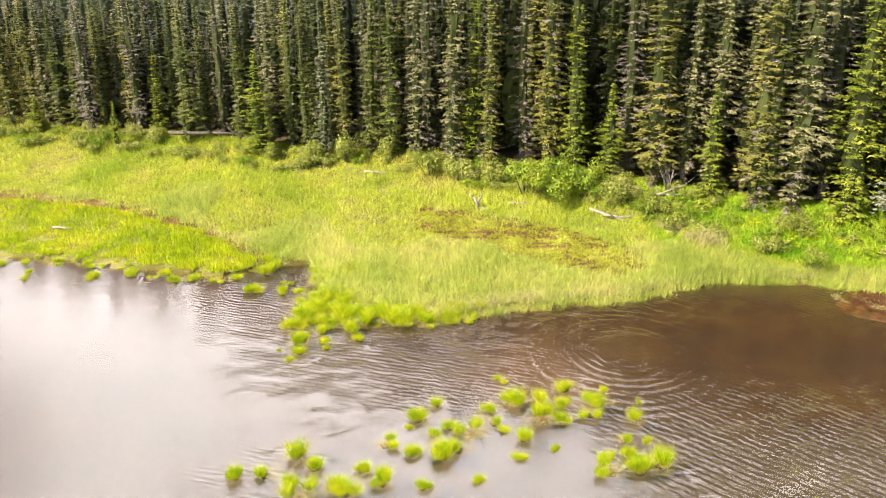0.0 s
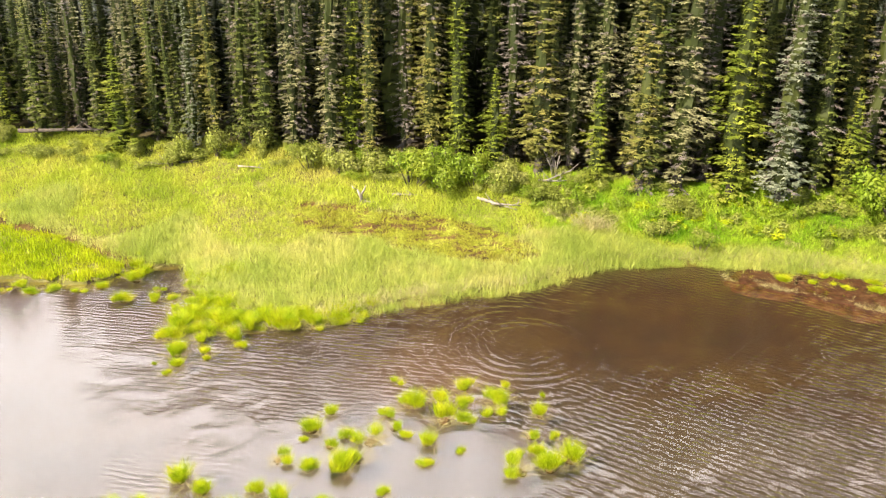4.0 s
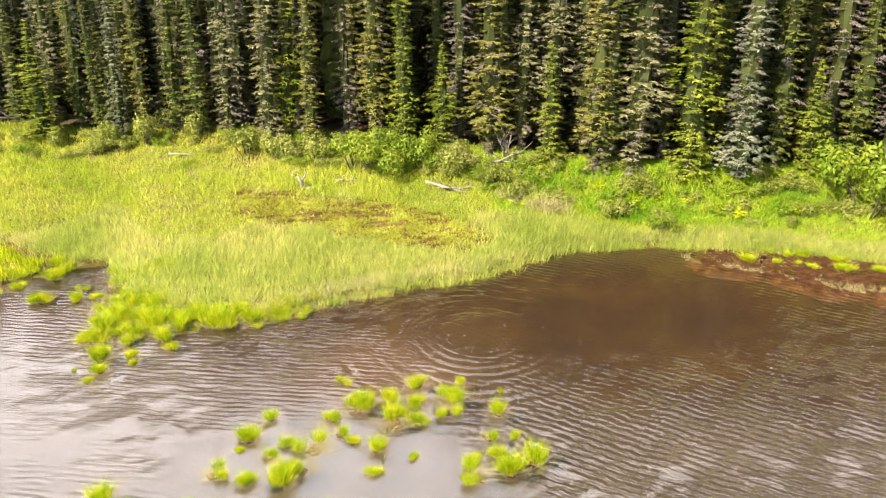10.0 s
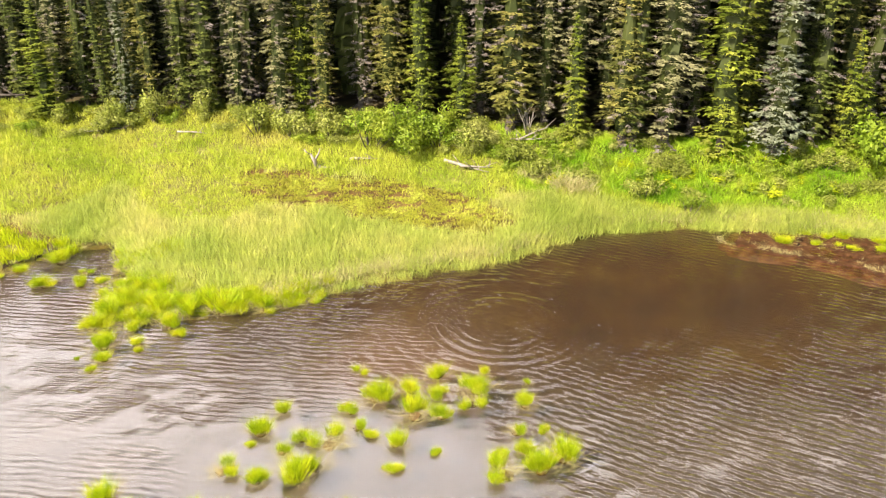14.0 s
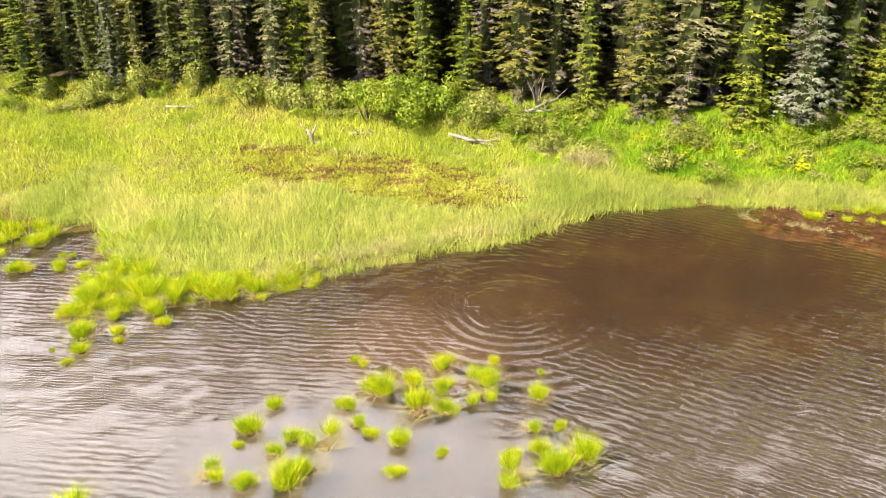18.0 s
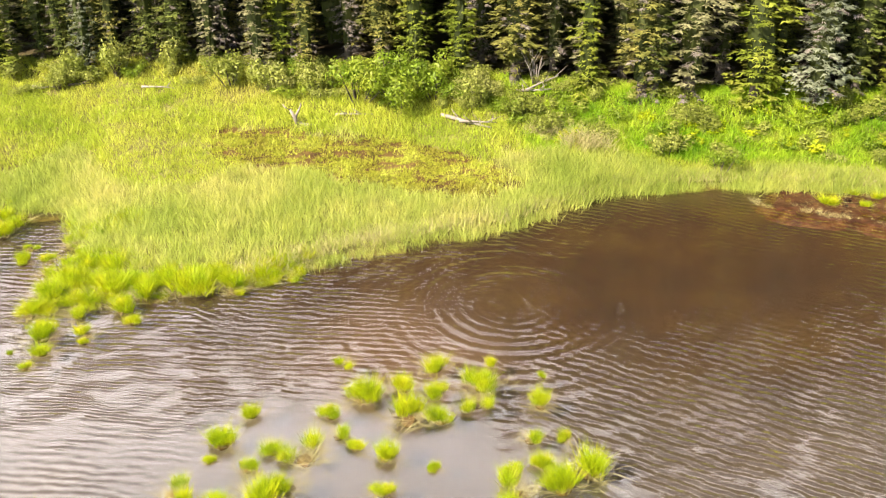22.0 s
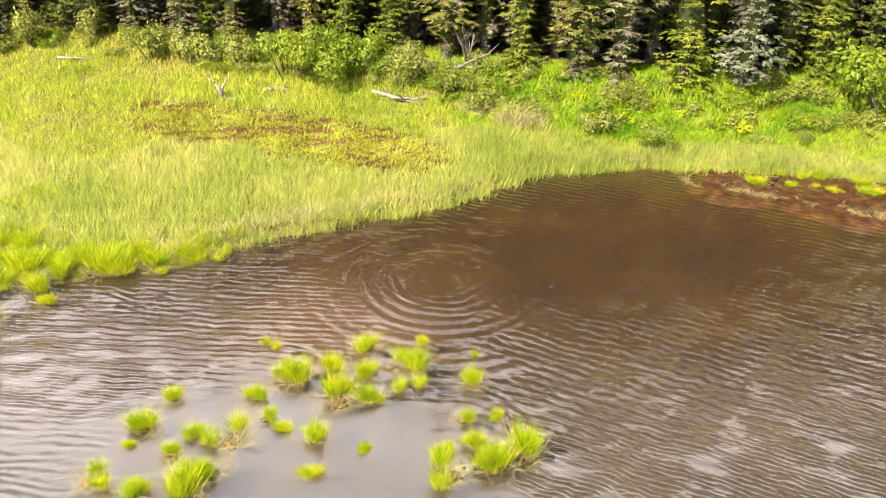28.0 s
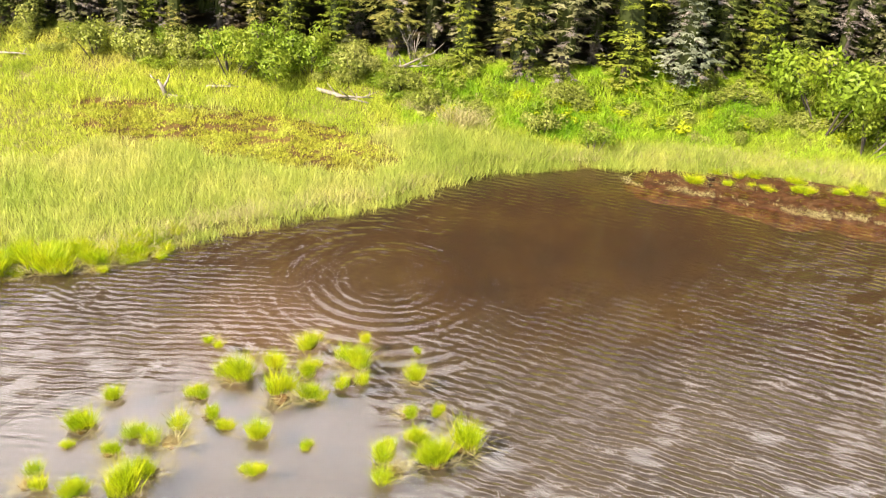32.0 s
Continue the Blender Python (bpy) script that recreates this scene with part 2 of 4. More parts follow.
def water_material():
    m = bpy.data.materials.new("pond_water")
    m.use_nodes = True
    n, l = m.node_tree.nodes, m.node_tree.links
    n.clear()
    out = n.new("ShaderNodeOutputMaterial")
    geo = n.new("ShaderNodeNewGeometry")

    def maths(op, a, b=None, c=None):
        x = n.new("ShaderNodeMath")
        x.operation = op
        for i, v in enumerate((a, b, c)):
            if v is None:
                continue
            if isinstance(v, (int, float)):
                x.inputs[i].default_value = v
            else:
                l.new(v, x.inputs[i])
        return x.outputs[0]

    def rings(cx, cy, reach, wave, height):
        v = n.new("ShaderNodeVectorMath")
        v.operation = "DISTANCE"
        l.new(eased, v.inputs[0])
        v.inputs[1].default_value = (cx, cy, 0)
        d = v.outputs["Value"]
        s = maths("SINE", maths("MULTIPLY", maths("POWER", d, 0.92), 6.283 / wave))
        fade = n.new("ShaderNodeMapRange")
        fade.interpolation_type = "SMOOTHSTEP"
        l.new(d, fade.inputs[0])
        fade.inputs[1].default_value, fade.inputs[2].default_value = 0.3, reach
        fade.inputs[3].default_value, fade.inputs[4].default_value = height, 0.0
        calm = n.new("ShaderNodeMapRange")
        calm.interpolation_type = "SMOOTHSTEP"
        l.new(d, calm.inputs[0])
        calm.inputs[1].default_value, calm.inputs[2].default_value = 0.4, 1.7
        return maths("MULTIPLY", maths("MULTIPLY", s, fade.outputs[0]), calm.outputs[0])

    def noise_of(scale, stretch, turn=0.0, detail=2.0):
        mp = n.new("ShaderNodeMapping")
        mp.inputs["Scale"].default_value = stretch
        mp.inputs["Rotation"].default_value = (0, 0, turn)
        l.new(geo.outputs["Position"], mp.inputs[0])
        t = n.new("ShaderNodeTexNoise")
        t.inputs["Scale"].default_value, t.inputs["Detail"].default_value = scale, detail
        l.new(mp.outputs[0], t.inputs[0])
        return t.outputs[0]

    wob = n.new("ShaderNodeTexNoise")
    wob.inputs["Scale"].default_value, wob.inputs["Detail"].default_value = 1.1, 3
    l.new(geo.outputs["Position"], wob.inputs[0])
    sc = n.new("ShaderNodeVectorMath")
    sc.operation = "SCALE"
    l.new(wob.outputs["Color"], sc.inputs[0])
    sc.inputs[3].default_value = 0.38
    ad = n.new("ShaderNodeVectorMath")
    l.new(geo.outputs["Position"], ad.inputs[0])
    l.new(sc.outputs[0], ad.inputs[1])
    warped = ad.outputs[0]
    sc = n.new("ShaderNodeVectorMath")
    sc.operation = "SCALE"
    l.new(wob.outputs["Color"], sc.inputs[0])
    sc.inputs[3].default_value = 0.10
    ad = n.new("ShaderNodeVectorMath")
    l.new(geo.outputs["Position"], ad.inputs[0])
    l.new(sc.outputs[0], ad.inputs[1])
    eased = ad.outputs[0]

    def wind(dx, dy, wave, height, patch, low, high):
        """Short wind waves whose strength comes and goes in patches."""
        v = n.new("ShaderNodeVectorMath")
        v.operation = "DOT_PRODUCT"
        l.new(warped, v.inputs[0])
        v.inputs[1].default_value = (dx * 6.283 / wave, dy * 6.283 / wave, 0)
        s = maths("SINE", v.outputs["Value"])
        fade = n.new("ShaderNodeMapRange")
        fade.interpolation_type = "SMOOTHSTEP"
        l.new(noise_of(patch, (1, 1, 1), 0.0, 2.0), fade.inputs[0])
        fade.inputs[1].default_value, fade.inputs[2].default_value = low, high
        fade.inputs[3].default_value, fade.inputs[4].default_value = 0.0, height
        return maths("MULTIPLY", s, fade.outputs[0])

    def ramp(value, x0, x1, y0, y1):
        r = n.new("ShaderNodeMapRange")
        r.interpolation_type = "SMOOTHSTEP"
        l.new(value, r.inputs[0])
        for i, v in enumerate((x0, x1, y0, y1)):
            r.inputs[i + 1].default_value = v
        return r.outputs[0]

    def gap_to(cx, cy):
        v = n.new("ShaderNodeVectorMath")
        v.operation = "DISTANCE"
        l.new(warped, v.inputs[0])
        v.inputs[1].default_value = (cx, cy, 0)
        return v.outputs["Value"]

    split = n.new("ShaderNodeSeparateXYZ")
    l.new(warped, split.inputs[0])
    # rings spreading from the place where the water is stirred
    h = rings(6.3, 27.5, 4.6, 0.28, 0.0078)
    h = maths("ADD", h, rings(6.1, 27.4, 9.5, 0.37, 0.0065))
    # wind waves, one set over the near side, one along the sedge
    near = wind(0.66, 0.75, 0.25, 0.0066, 0.22, 0.05, 0.45)
    near = maths("MULTIPLY", near, ramp(split.outputs[0], 3.5, 7.5, 0.25, 1.0))
    shore = wind(0.30, 0.95, 0.21, 0.0060, 0.30, 0.20, 0.46)
    shore = maths("MULTIPLY", shore, ramp(split.outputs[1], 22.5, 27.5, 0.45, 1.0))
    shore = maths("MULTIPLY", shore, ramp(split.outputs[0], 5.0, 10.0, 1.0, 0.35))
    breeze = maths("MULTIPLY", maths("ADD", near, shore), ramp(gap_to(6.3, 27.5), 2.0, 5.5, 0.25, 1.0))
    breeze = maths("MULTIPLY", breeze, ramp(noise_of(1.3, (0.8, 1.4, 1.0), 0.6, 4.0), 0.34, 0.60, 0.15, 1.55))
    h = maths("ADD", h, breeze)
    h = maths("MULTIPLY", h, ramp(gap_to(1.6, 21.3), 2.0, 6.0, 0.15, 1.1))
    h = maths("MULTIPLY", h, ramp(gap_to(12.8, 29.6), 2.5, 6.5, 0.25, 1.0))
    h = maths("MULTIPLY", h, ramp(split.outputs[0], -9.5, -3.0, 0.12, 1.0))
    # fine broken chop everywhere
    h = maths("ADD", h, maths("MULTIPLY", noise_of(4.5, (0.8, 2.2, 1.0), 0.55, 3.0), 0.0055))
    b = n.new("ShaderNodeBump")
    b.inputs["Strength"].default_value, b.inputs["Distance"].default_value = 1.0, 1.0
    l.new(h, b.inputs["Height"])
    gl = n.new("ShaderNodeBsdfGlossy")
    gl.inputs["Roughness"].default_value = 0.03
    l.new(b.outputs[0], gl.inputs["Normal"])
    tr = n.new("ShaderNodeBsdfTransparent")
    tr.inputs[0].default_value = (0.98, 0.92, 0.80, 1)
    fr = n.new("ShaderNodeLayerWeight")
    fr.inputs["Blend"].default_value = 0.5
    l.new(b.outputs[0], fr.inputs["Normal"])
    gloss = maths("MULTIPLY_ADD", maths("POWER", fr.outputs["Facing"], 5.0), 0.90, 0.088)
    mx = n.new("ShaderNodeMixShader")
    l.new(gloss, mx.inputs[0])
    l.new(tr.outputs[0], mx.inputs[1])
    l.new(gl.outputs[0], mx.inputs[2])
    l.new(mx.outputs[0], out.inputs[0])
    return m


M_WATER = water_material()

# ---- plan ----
SHORE = ((-80, 44), (-40, 41), (-26, 38.5), (-19.4, 36.8), (-14, 35.6), (-9, 34.3), (-8.1, 34.5), (-7.6, 35.3), (-5.6, 35.4), (-5.1, 34.4), (-4.3, 30.9), (-2.8, 30.0), (0, 30.1),
         (2.2, 31.0), (4.9, 31.6), (7.0, 31.9), (9.2, 32.7), (10.9, 33.8), (13.5, 33.5), (16, 33.0), (19.8, 31.8), (23, 29.8), (30, 26), (45, 18), (80, 4))
TREES = ((-80, 62), (-40, 56), (-25, 52), (-19, 49.5), (-14, 48.4), (-9, 46.2), (-6, 45.4), (-1, 44.4), (3, 42.6), (6, 41.2), (9.5, 39.2), (12, 37.6), (15, 36.5),
         (18, 35.0), (21, 34.6), (25, 33.5), (32, 30), (46, 23), (80, 10))


def along(curve, x):
    return float(np.interp(x, [p[0] for p in curve], [p[1] for p in curve]))


CREEK = ((-24, 43.6), (-19.4, 42.3), (-16.6, 41.5), (-14.4, 40.6), (-12.1, 39.3), (-10.4, 38.4), (-8.4, 36.2), (-6.7, 35.0))
MUD_RIDGE = ((14.6, 31.9), (15.6, 31.0), (16.7, 29.9), (17.9, 29.0), (19.2, 28.1), (21.0, 26.9), (24.0, 24.6), (28.0, 21.0))
BOG = ((3.7, 36.0), 5.5, 1.6, -0.47)


def off_line(curve, x, y):
    """Distance from a polyline."""
    best = 1e9
    for (ax, ay), (bx, by) in zip(curve, curve[1:]):
        dx, dy = bx - ax, by - ay
        k = min(1, max(0, ((x - ax) * dx + (y - ay) * dy) / (dx * dx + dy * dy)))
        best = min(best, math.hypot(x - ax - k * dx, y - ay - k * dy))
    return best


def in_bog(x, y):
    dx, dy = x - BOG[0][0], y - BOG[0][1]
    c, q = math.cos(BOG[3]), math.sin(BOG[3])
    u, v = dx * c + dy * q, -dx * q + dy * c
    return (u / BOG[1]) ** 2 + (v / BOG[2]) ** 2 + 0.45 * noise.noise(Vector((x * 0.7, y * 0.7, 9)))


def height(x, y):
    """The lie of the land: pond bed, low meadow, a bank that climbs to the trees and a slow rise behind them."""
    s, t = along(SHORE, x), along(TREES, x)
    wob = noise.noise(Vector((x * 0.35, y * 0.35, 0))) * 0.5 + noise.noise(Vector((x * 1.3, y * 1.3, 3))) * 0.38
    s += wob * 0.7
    if y < -45:
        return min(3.0, -0.5 + (-45 - y) * 0.12)
    if y < s:
        z = -0.05 - min(0.5, 0.09 * (s - y)) - 0.05 * wob
        if x > 13:
            d = off_line(MUD_RIDGE, x, y) + 0.6 * wob
            inside = y > along(MUD_RIDGE, x)
            z = max(z, -0.16 + 0.03 * wob - 0.10 * max(0, d) * (0.1 if inside else 1.8))
        return z
    if y < t:
        k = (y - s) / max(0.5, t - s)
        z = 0.10 + 0.9 * k + 1.0 * k * k + 0.08 * wob * min(1, (y - s))
        if -26 < x < -5.5:
            z -= 0.22 * max(0, 1 - off_line(CREEK, x, y) / 0.6)
        return z
    return 2.0 + 0.035 * (y - t) + 0.12 * wob


def mesh_object(name, verts, faces, mat, parent=None, smooth=False):
    me = bpy.data.meshes.new(name)
    me.from_pydata([tuple(v) for v in verts], [], faces)
    me.materials.append(mat)
    if smooth:
        me.polygons.foreach_set("use_smooth", [True] * len(me.polygons))
    ob = new(name, me)
    ob.parent = parent
    return ob


def grid_sheet(name, xs, ys, z, mat, smooth=True):
    vs = [(x, y, z(x, y)) for y in ys for x in xs]
    w = len(xs)
    fs = [(j * w + i, j * w + i + 1, (j + 1) * w + i + 1, (j + 1) * w + i) for j in range(len(ys) - 1) for i in range(w - 1)]
    return mesh_object(name, vs, fs, mat, None, smooth)


# ground, out to the horizon
xs = [-2500, -900, -400, -200, -120] + [-80 + i * 1.0 for i in range(45)] + [-35 + i * 0.45 for i in range(156)] + [36 + i * 1.5 for i in range(30)] + [120, 200, 400, 900, 2500]
ys = [-2500, -800, -300, -120, -60, -45, -30, -15, 0, 8] + [12 + i * 0.45 for i in range(96)] + [56 + i * 2 for i in range(20)] + [110, 160, 260, 500, 1000, 2600]
ground = grid_sheet("ground", xs, ys, height, M_SOIL)
ground.data.materials.append(M_BED)
ground.data.materials.append(M_LITTER)
ground.data.materials.append(M_PEAT)
for poly in ground.data.polygons:
    c = poly.center
    if c.z < -0.02:
        poly.material_index = 1
    elif in_bog(c.x, c.y) < 1.05 or (-26 < c.x < -5.5 and off_line(CREEK, c.x, c.y) < 0.45):
        poly.material_index = 3
    elif c.y > along(TREES, c.x) - 0.5:
        poly.material_index = 2
tagged(ground, "peaty meadow ground sloping from pond bed to forest floor", "ground", kind="structure")

water = mesh_object("water", [(-160, -60, 0), (160, -60, 0), (160, 46, 0), (-160, 46, 0)], [(0, 1, 2, 3)], M_WATER)
tagged(water, "shallow brown pond water with fine ripples and rings", "water", kind="structure")


# ---- grasses ----
def blades(name, places, mat, tall, wide, lean=0.35, per=6, spread=0.12, seed=1, parent=None, splay=0.0):
    """Tufts of bent, tapering blades at the given roots, in one mesh. places: rows of x, y, z, size."""
    rng = np.random.default_rng(seed)
    p = np.repeat(np.asarray(places, float), per, axis=0)
    k = len(p)
    off = rng.normal(0, spread, (k, 2)) * p[:, 3:4]
    root = np.c_[p[:, :2] + off, p[:, 2]]
    a = rng.uniform(0, 6.283, k)
    out = np.c_[np.cos(a), np.sin(a)]
    if splay:
        out = out * 0.5 + off / (np.linalg.norm(off, axis=1)[:, None] + 1e-6)
        out /= np.linalg.norm(out, axis=1)[:, None] + 1e-6
    h = tall * p[:, 3] * rng.uniform(0.6, 1.25, k)
    bend = lean * h * rng.uniform(0.3, 1.3, k) * (1 + splay)
    b = rng.uniform(0, 3.1416, k)
    side = np.c_[np.cos(b), np.sin(b), np.zeros(k)] * (wide * p[:, 3] * rng.uniform(0.7, 1.3, k))[:, None]
    up = np.c_[np.zeros(k), np.zeros(k), np.ones(k)]
    o3 = np.c_[out, np.zeros(k)]
    mid = root + up * (h * 0.58)[:, None] + o3 * (bend * 0.35)[:, None]
    tip = root + up * (h * (1.0 - 0.25 * splay * rng.uniform(0, 1, k)))[:, None] + o3 * bend[:, None]
    low = root + (mid - root) * 0.55
    v = np.stack([root, low - side * 0.5, low + side * 0.5, tip], 1).reshape(-1, 3)
    i = np.arange(k)[:, None] * 4
    tri = np.concatenate([i + [0, 2, 1], i + [1, 2, 3]], 1).reshape(-1, 3)
    me = bpy.data.meshes.new(name)
    me.vertices.add(len(v))
    me.vertices.foreach_set("co", v.ravel())
    me.loops.add(tri.size)
    me.loops.foreach_set("vertex_index", tri.ravel().astype(np.int32))
    me.polygons.add(len(tri))
    me.polygons.foreach_set("loop_start", np.arange(0, tri.size, 3, dtype=np.int32))
    me.polygons.foreach_set("loop_total", np.full(len(tri), 3, dtype=np.int32))
    me.update(calc_edges=True)
    me.materials.append(mat)
    ob = new(name, me)
    ob.parent = parent
    return ob


CLEAR = ((10.9, 35.7, 0.7), (9.8, 36.5, 0.4), (1.75, 38.8, 0.45), (6.9, 37.9, 0.35), (7.4, 37.5, 0.35), (7.9, 37.1, 0.35), (3.5, 38.9, 0.5), (-7.2, 43.8, 0.5), (-3.1, 42.6, 0.5), (9.6, 38.3, 0.4), (10.3, 38.1, 0.4))


def meadow_places():
    rng = random.Random(5)
    meadow, sedge, lush, bank, moss, fringe = [], [], [], [], [], []
    for _ in range(64000):
        x = rng.uniform(-36, 27)
        s, t = along(SHORE, x), along(TREES, x)
        y = rng.uniform(s - 0.5, t + 0.8)
        z = height(x, y)
        if z < (-0.09 if x > -4.6 else 0.02):
            continue
        if any((x - cx) ** 2 + (y - cy) ** 2 < cr * cr * 0.25 for cx, cy, cr in CLEAR):
            continue
        bog = in_bog(x, y)
        if bog < (1 if rng.random() < 0.93 else 0.6):
            continue
        if -26 < x < -5.5 and off_line(CREEK, x, y) < 0.16 + 0.75 * noise.noise(Vector((x * 0.9, y * 0.9, 4))):
            continue
        k = (y - s) / (t - s)
        patch = noise.noise(Vector((x * 0.22, y * 0.22, 5)))
        if noise.noise(Vector((x * 0.9, y * 1.4, 15))) > 0.60:
            if rng.random() < 0.75:
                fringe.append((x, y, z, rng.uniform(0.5, 1.0)))
                continue
        size = 0.85 + 0.35 * patch + 0.25 * noise.noise(Vector((x * 1.1, y * 1.1, 25))) + rng.uniform(-0.15, 0.15)
        if x < -5.6 and y < along(CREEK, x) - 0.1:
            if noise.noise(Vector((x * 0.8, y * 1.2, 45))) < -0.22 - 0.4 * (y - s) / 3:
                continue
            lush.append((x, y, z, size * (0.55 + 0.5 * max(0, noise.noise(Vector((x * 0.9, y * 1.3, 35)))) + 0.2)))
        elif -4.6 < x < 1.4 and y - s < 1.25 - 0.16 * (x + 4.6) + 0.5 * noise.noise(Vector((x * 0.9, y * 0.9, 61))):
            if rng.random() < 0.07:
                lush.append((x, y, z, size * 0.7))
        elif k < max(0.16, 0.42 - 0.06 * max(0, x - 8)) + 0.35 * patch:
            sedge.append((x, y, z, size))
        elif x > 9 and k > 0.30 + 0.4 * patch:
            bank.append((x, y, z, size))
        else:
            meadow.append((x, y, z, size))
    for i in range(12000):
        a, q = rng.uniform(0, 6.283), math.sqrt(rng.random())
        u, v = q * 5.6 * math.cos(a), q * 1.8 * math.sin(a)
        x, y = BOG[0][0] + u * math.cos(BOG[3]) - v * math.sin(BOG[3]), BOG[0][1] + u * math.sin(BOG[3]) + v * math.cos(BOG[3])
        if in_bog(x, y) < 1.0 and noise.noise(Vector((x * 0.8, y * 2.4, 12))) + 0.6 * noise.noise(Vector((x * 2.6, y * 6.0, 7))) > rng.uniform(-0.40, 0.45):
            moss.append((x, y, height(x, y), rng.uniform(0.5, 1.2)))
    for i in range(3600):
        x = rng.uniform(-0.5, 26)
        y = along(SHORE, x) + rng.gauss(0.1, 0.25)
        z = height(x, y)
        if z > -0.03:
            fringe.append((x, y, z, rng.uniform(0.6, 1.3)))
    for i in range(1100):
        x = 15.0 + 12.0 * rng.random()
        y = along(MUD_RIDGE, x) + 0.2 + abs(rng.gauss(0, 0.35)) + 0.5 * noise.noise(Vector((x * 0.8, x * 0.3, 31)))
        if noise.noise(Vector((x * 1.5, y * 1.5, 71))) > -0.12:
            fringe.append((x, y, 0.0, rng.uniform(0.25, 0.5)))
    return meadow, sedge, lush, bank, moss, fringe


meadow, sedge, lush, bank, moss, fringe = meadow_places()
tagged(blades("meadow_grass", meadow, M_MEADOW, 0.28, 0.021, 0.7, per=8, spread=0.16, seed=2), "yellow-green meadow grass between pond and forest", "grass", kind="stuff")
tagged(blades("shore_sedge", sedge, M_SEDGE, 0.40, 0.016, 0.6, per=14, spread=0.17, seed=3), "pale green sedge standing along the shore", "sedge", kind="stuff")
tagged(blades("lush_grass", lush, M_LUSH, 0.32, 0.028, per=9, spread=0.17, seed=4), "low lush green grass on the wet shore", "grass", kind="stuff")
tagged(blades("bank_grass", bank, M_BANK, 0.24, 0.021, 0.8, per=12, spread=0.2, seed=6), "bright green herbs on the bank below the trees", "grass", kind="stuff")
tagged(blades("bog_moss", moss, M_MOSS, 0.09, 0.022, 0.9, per=8, spread=0.07, seed=7), "yellow-green moss over the wet brown bog", "moss", kind="stuff")
tagged(blades("dead_grass", fringe, M_STRAW, 0.26, 0.014, 1.0, per=7, spread=0.12, seed=9), "straw-coloured dead grass along the shore", "grass", kind="stuff")


def mud_bank():
    """A low ragged ridge of reddish mud and algae that breaks the surface in places."""
    vs, fs, rows, cols = [], [], 210, 64
    pts = [Vector((*q, 0)) for q in MUD_RIDGE]
    for i in range(rows):
        f = i / (rows - 1) * (len(pts) - 1)
        k = min(int(f), len(pts) - 2)
        c = pts[k].lerp(pts[k + 1], f - k)
        d = (pts[k + 1] - pts[k]).normalized()
        side = Vector((-d.y, d.x, 0))
        for j in range(cols):
            t = -0.6 + 3.6 * j / (cols - 1)
            q = c + side * t
            n1 = noise.noise(Vector((q.x * 0.8, q.y * 0.8, 31)))
            t -= 0.5 * n1 + 0.25
            n2 = noise.noise(Vector((q.x * 3.7, q.y * 3.7, 33)))
            n3 = noise.noise(Vector((q.x * 8, q.y * 8, 35)))
            fall = 0.20 * (t / 0.5) ** 2 if t < 0 else 0.008 * t + 0.25 * max(0, t - 2.5)
            ends = 0.30 * max(0, 1 - i / 22)
            vs.append((q.x, q.y, 0.018 + 0.03 * n1 + 0.03 * n2 + 0.022 * n3 - fall - ends))
    for i in range(rows - 1):
        for j in range(cols - 1):
            fs.append((i * cols + j, (i + 1) * cols + j, (i + 1) * cols + j + 1, i * cols + j + 1))
    return tagged(mesh_object("mud_bank", vs, fs, M_MUD, None, True), "low reddish mud bank with algae in the shallows", "mud", kind="structure")


mud_bank()


# ---- tussocks in the pond ----
def root_mound(name, r, h, mat, parent, seed):
    rng = random.Random(seed)
    bm = bmesh.new()
    bmesh.ops.create_icosphere(bm, subdivisions=2, radius=1)
    for v in bm.verts:
        k = 1 + rng.uniform(-0.15, 0.15)
        v.co = Vector((v.co.x * r * k, v.co.y * r * k, v.co.z * h * k))
    me = bpy.data.meshes.new(name)
    bm.to_mesh(me)
    bm.free()
    me.materials.append(mat)
    ob = new(name, me)
    ob.parent = parent
    return ob


def tussock(seed, x, y, size):
    rng = random.Random(seed)
    ob = new("grass_tussock")
    root_mound("root_mound", 0.17, 0.10, M_PEAT, ob, seed)
    pl = []
    for c in range(rng.randint(2, 4)):
        cx, cy, cr, ct = rng.gauss(0, 0.15), rng.gauss(0, 0.11), rng.uniform(0.08, 0.18), rng.uniform(0.6, 1.1)
        for _ in range(32):
            a, q = rng.uniform(0, 6.283), math.sqrt(rng.random()) * cr
            pl.append((cx + q * math.cos(a), cy + q * math.sin(a), 0.04, ct * rng.uniform(0.7, 1.15)))
    blades("grass_tuft", pl, M_TUSSOCK, 0.44, 0.011, 0.45, 12, 0.055, seed, ob, splay=0.3)
    pl = [(rng.gauss(0, 0.18), rng.gauss(0, 0.18), 0.02, rng.uniform(0.6, 1.1)) for _ in range(26)]
    blades("straw_tuft", pl, M_STRAW, 0.20, 0.010, 1.3, 9, 0.06, seed + 50, ob, splay=1.0)
    ob.location, ob.scale = (x, y, -0.03), (size * 0.97, size * 0.97, size * 0.95)
    return tagged(ob, "bright green grass tussock standing in shallow water", "tussock", "tussocks in the pond")


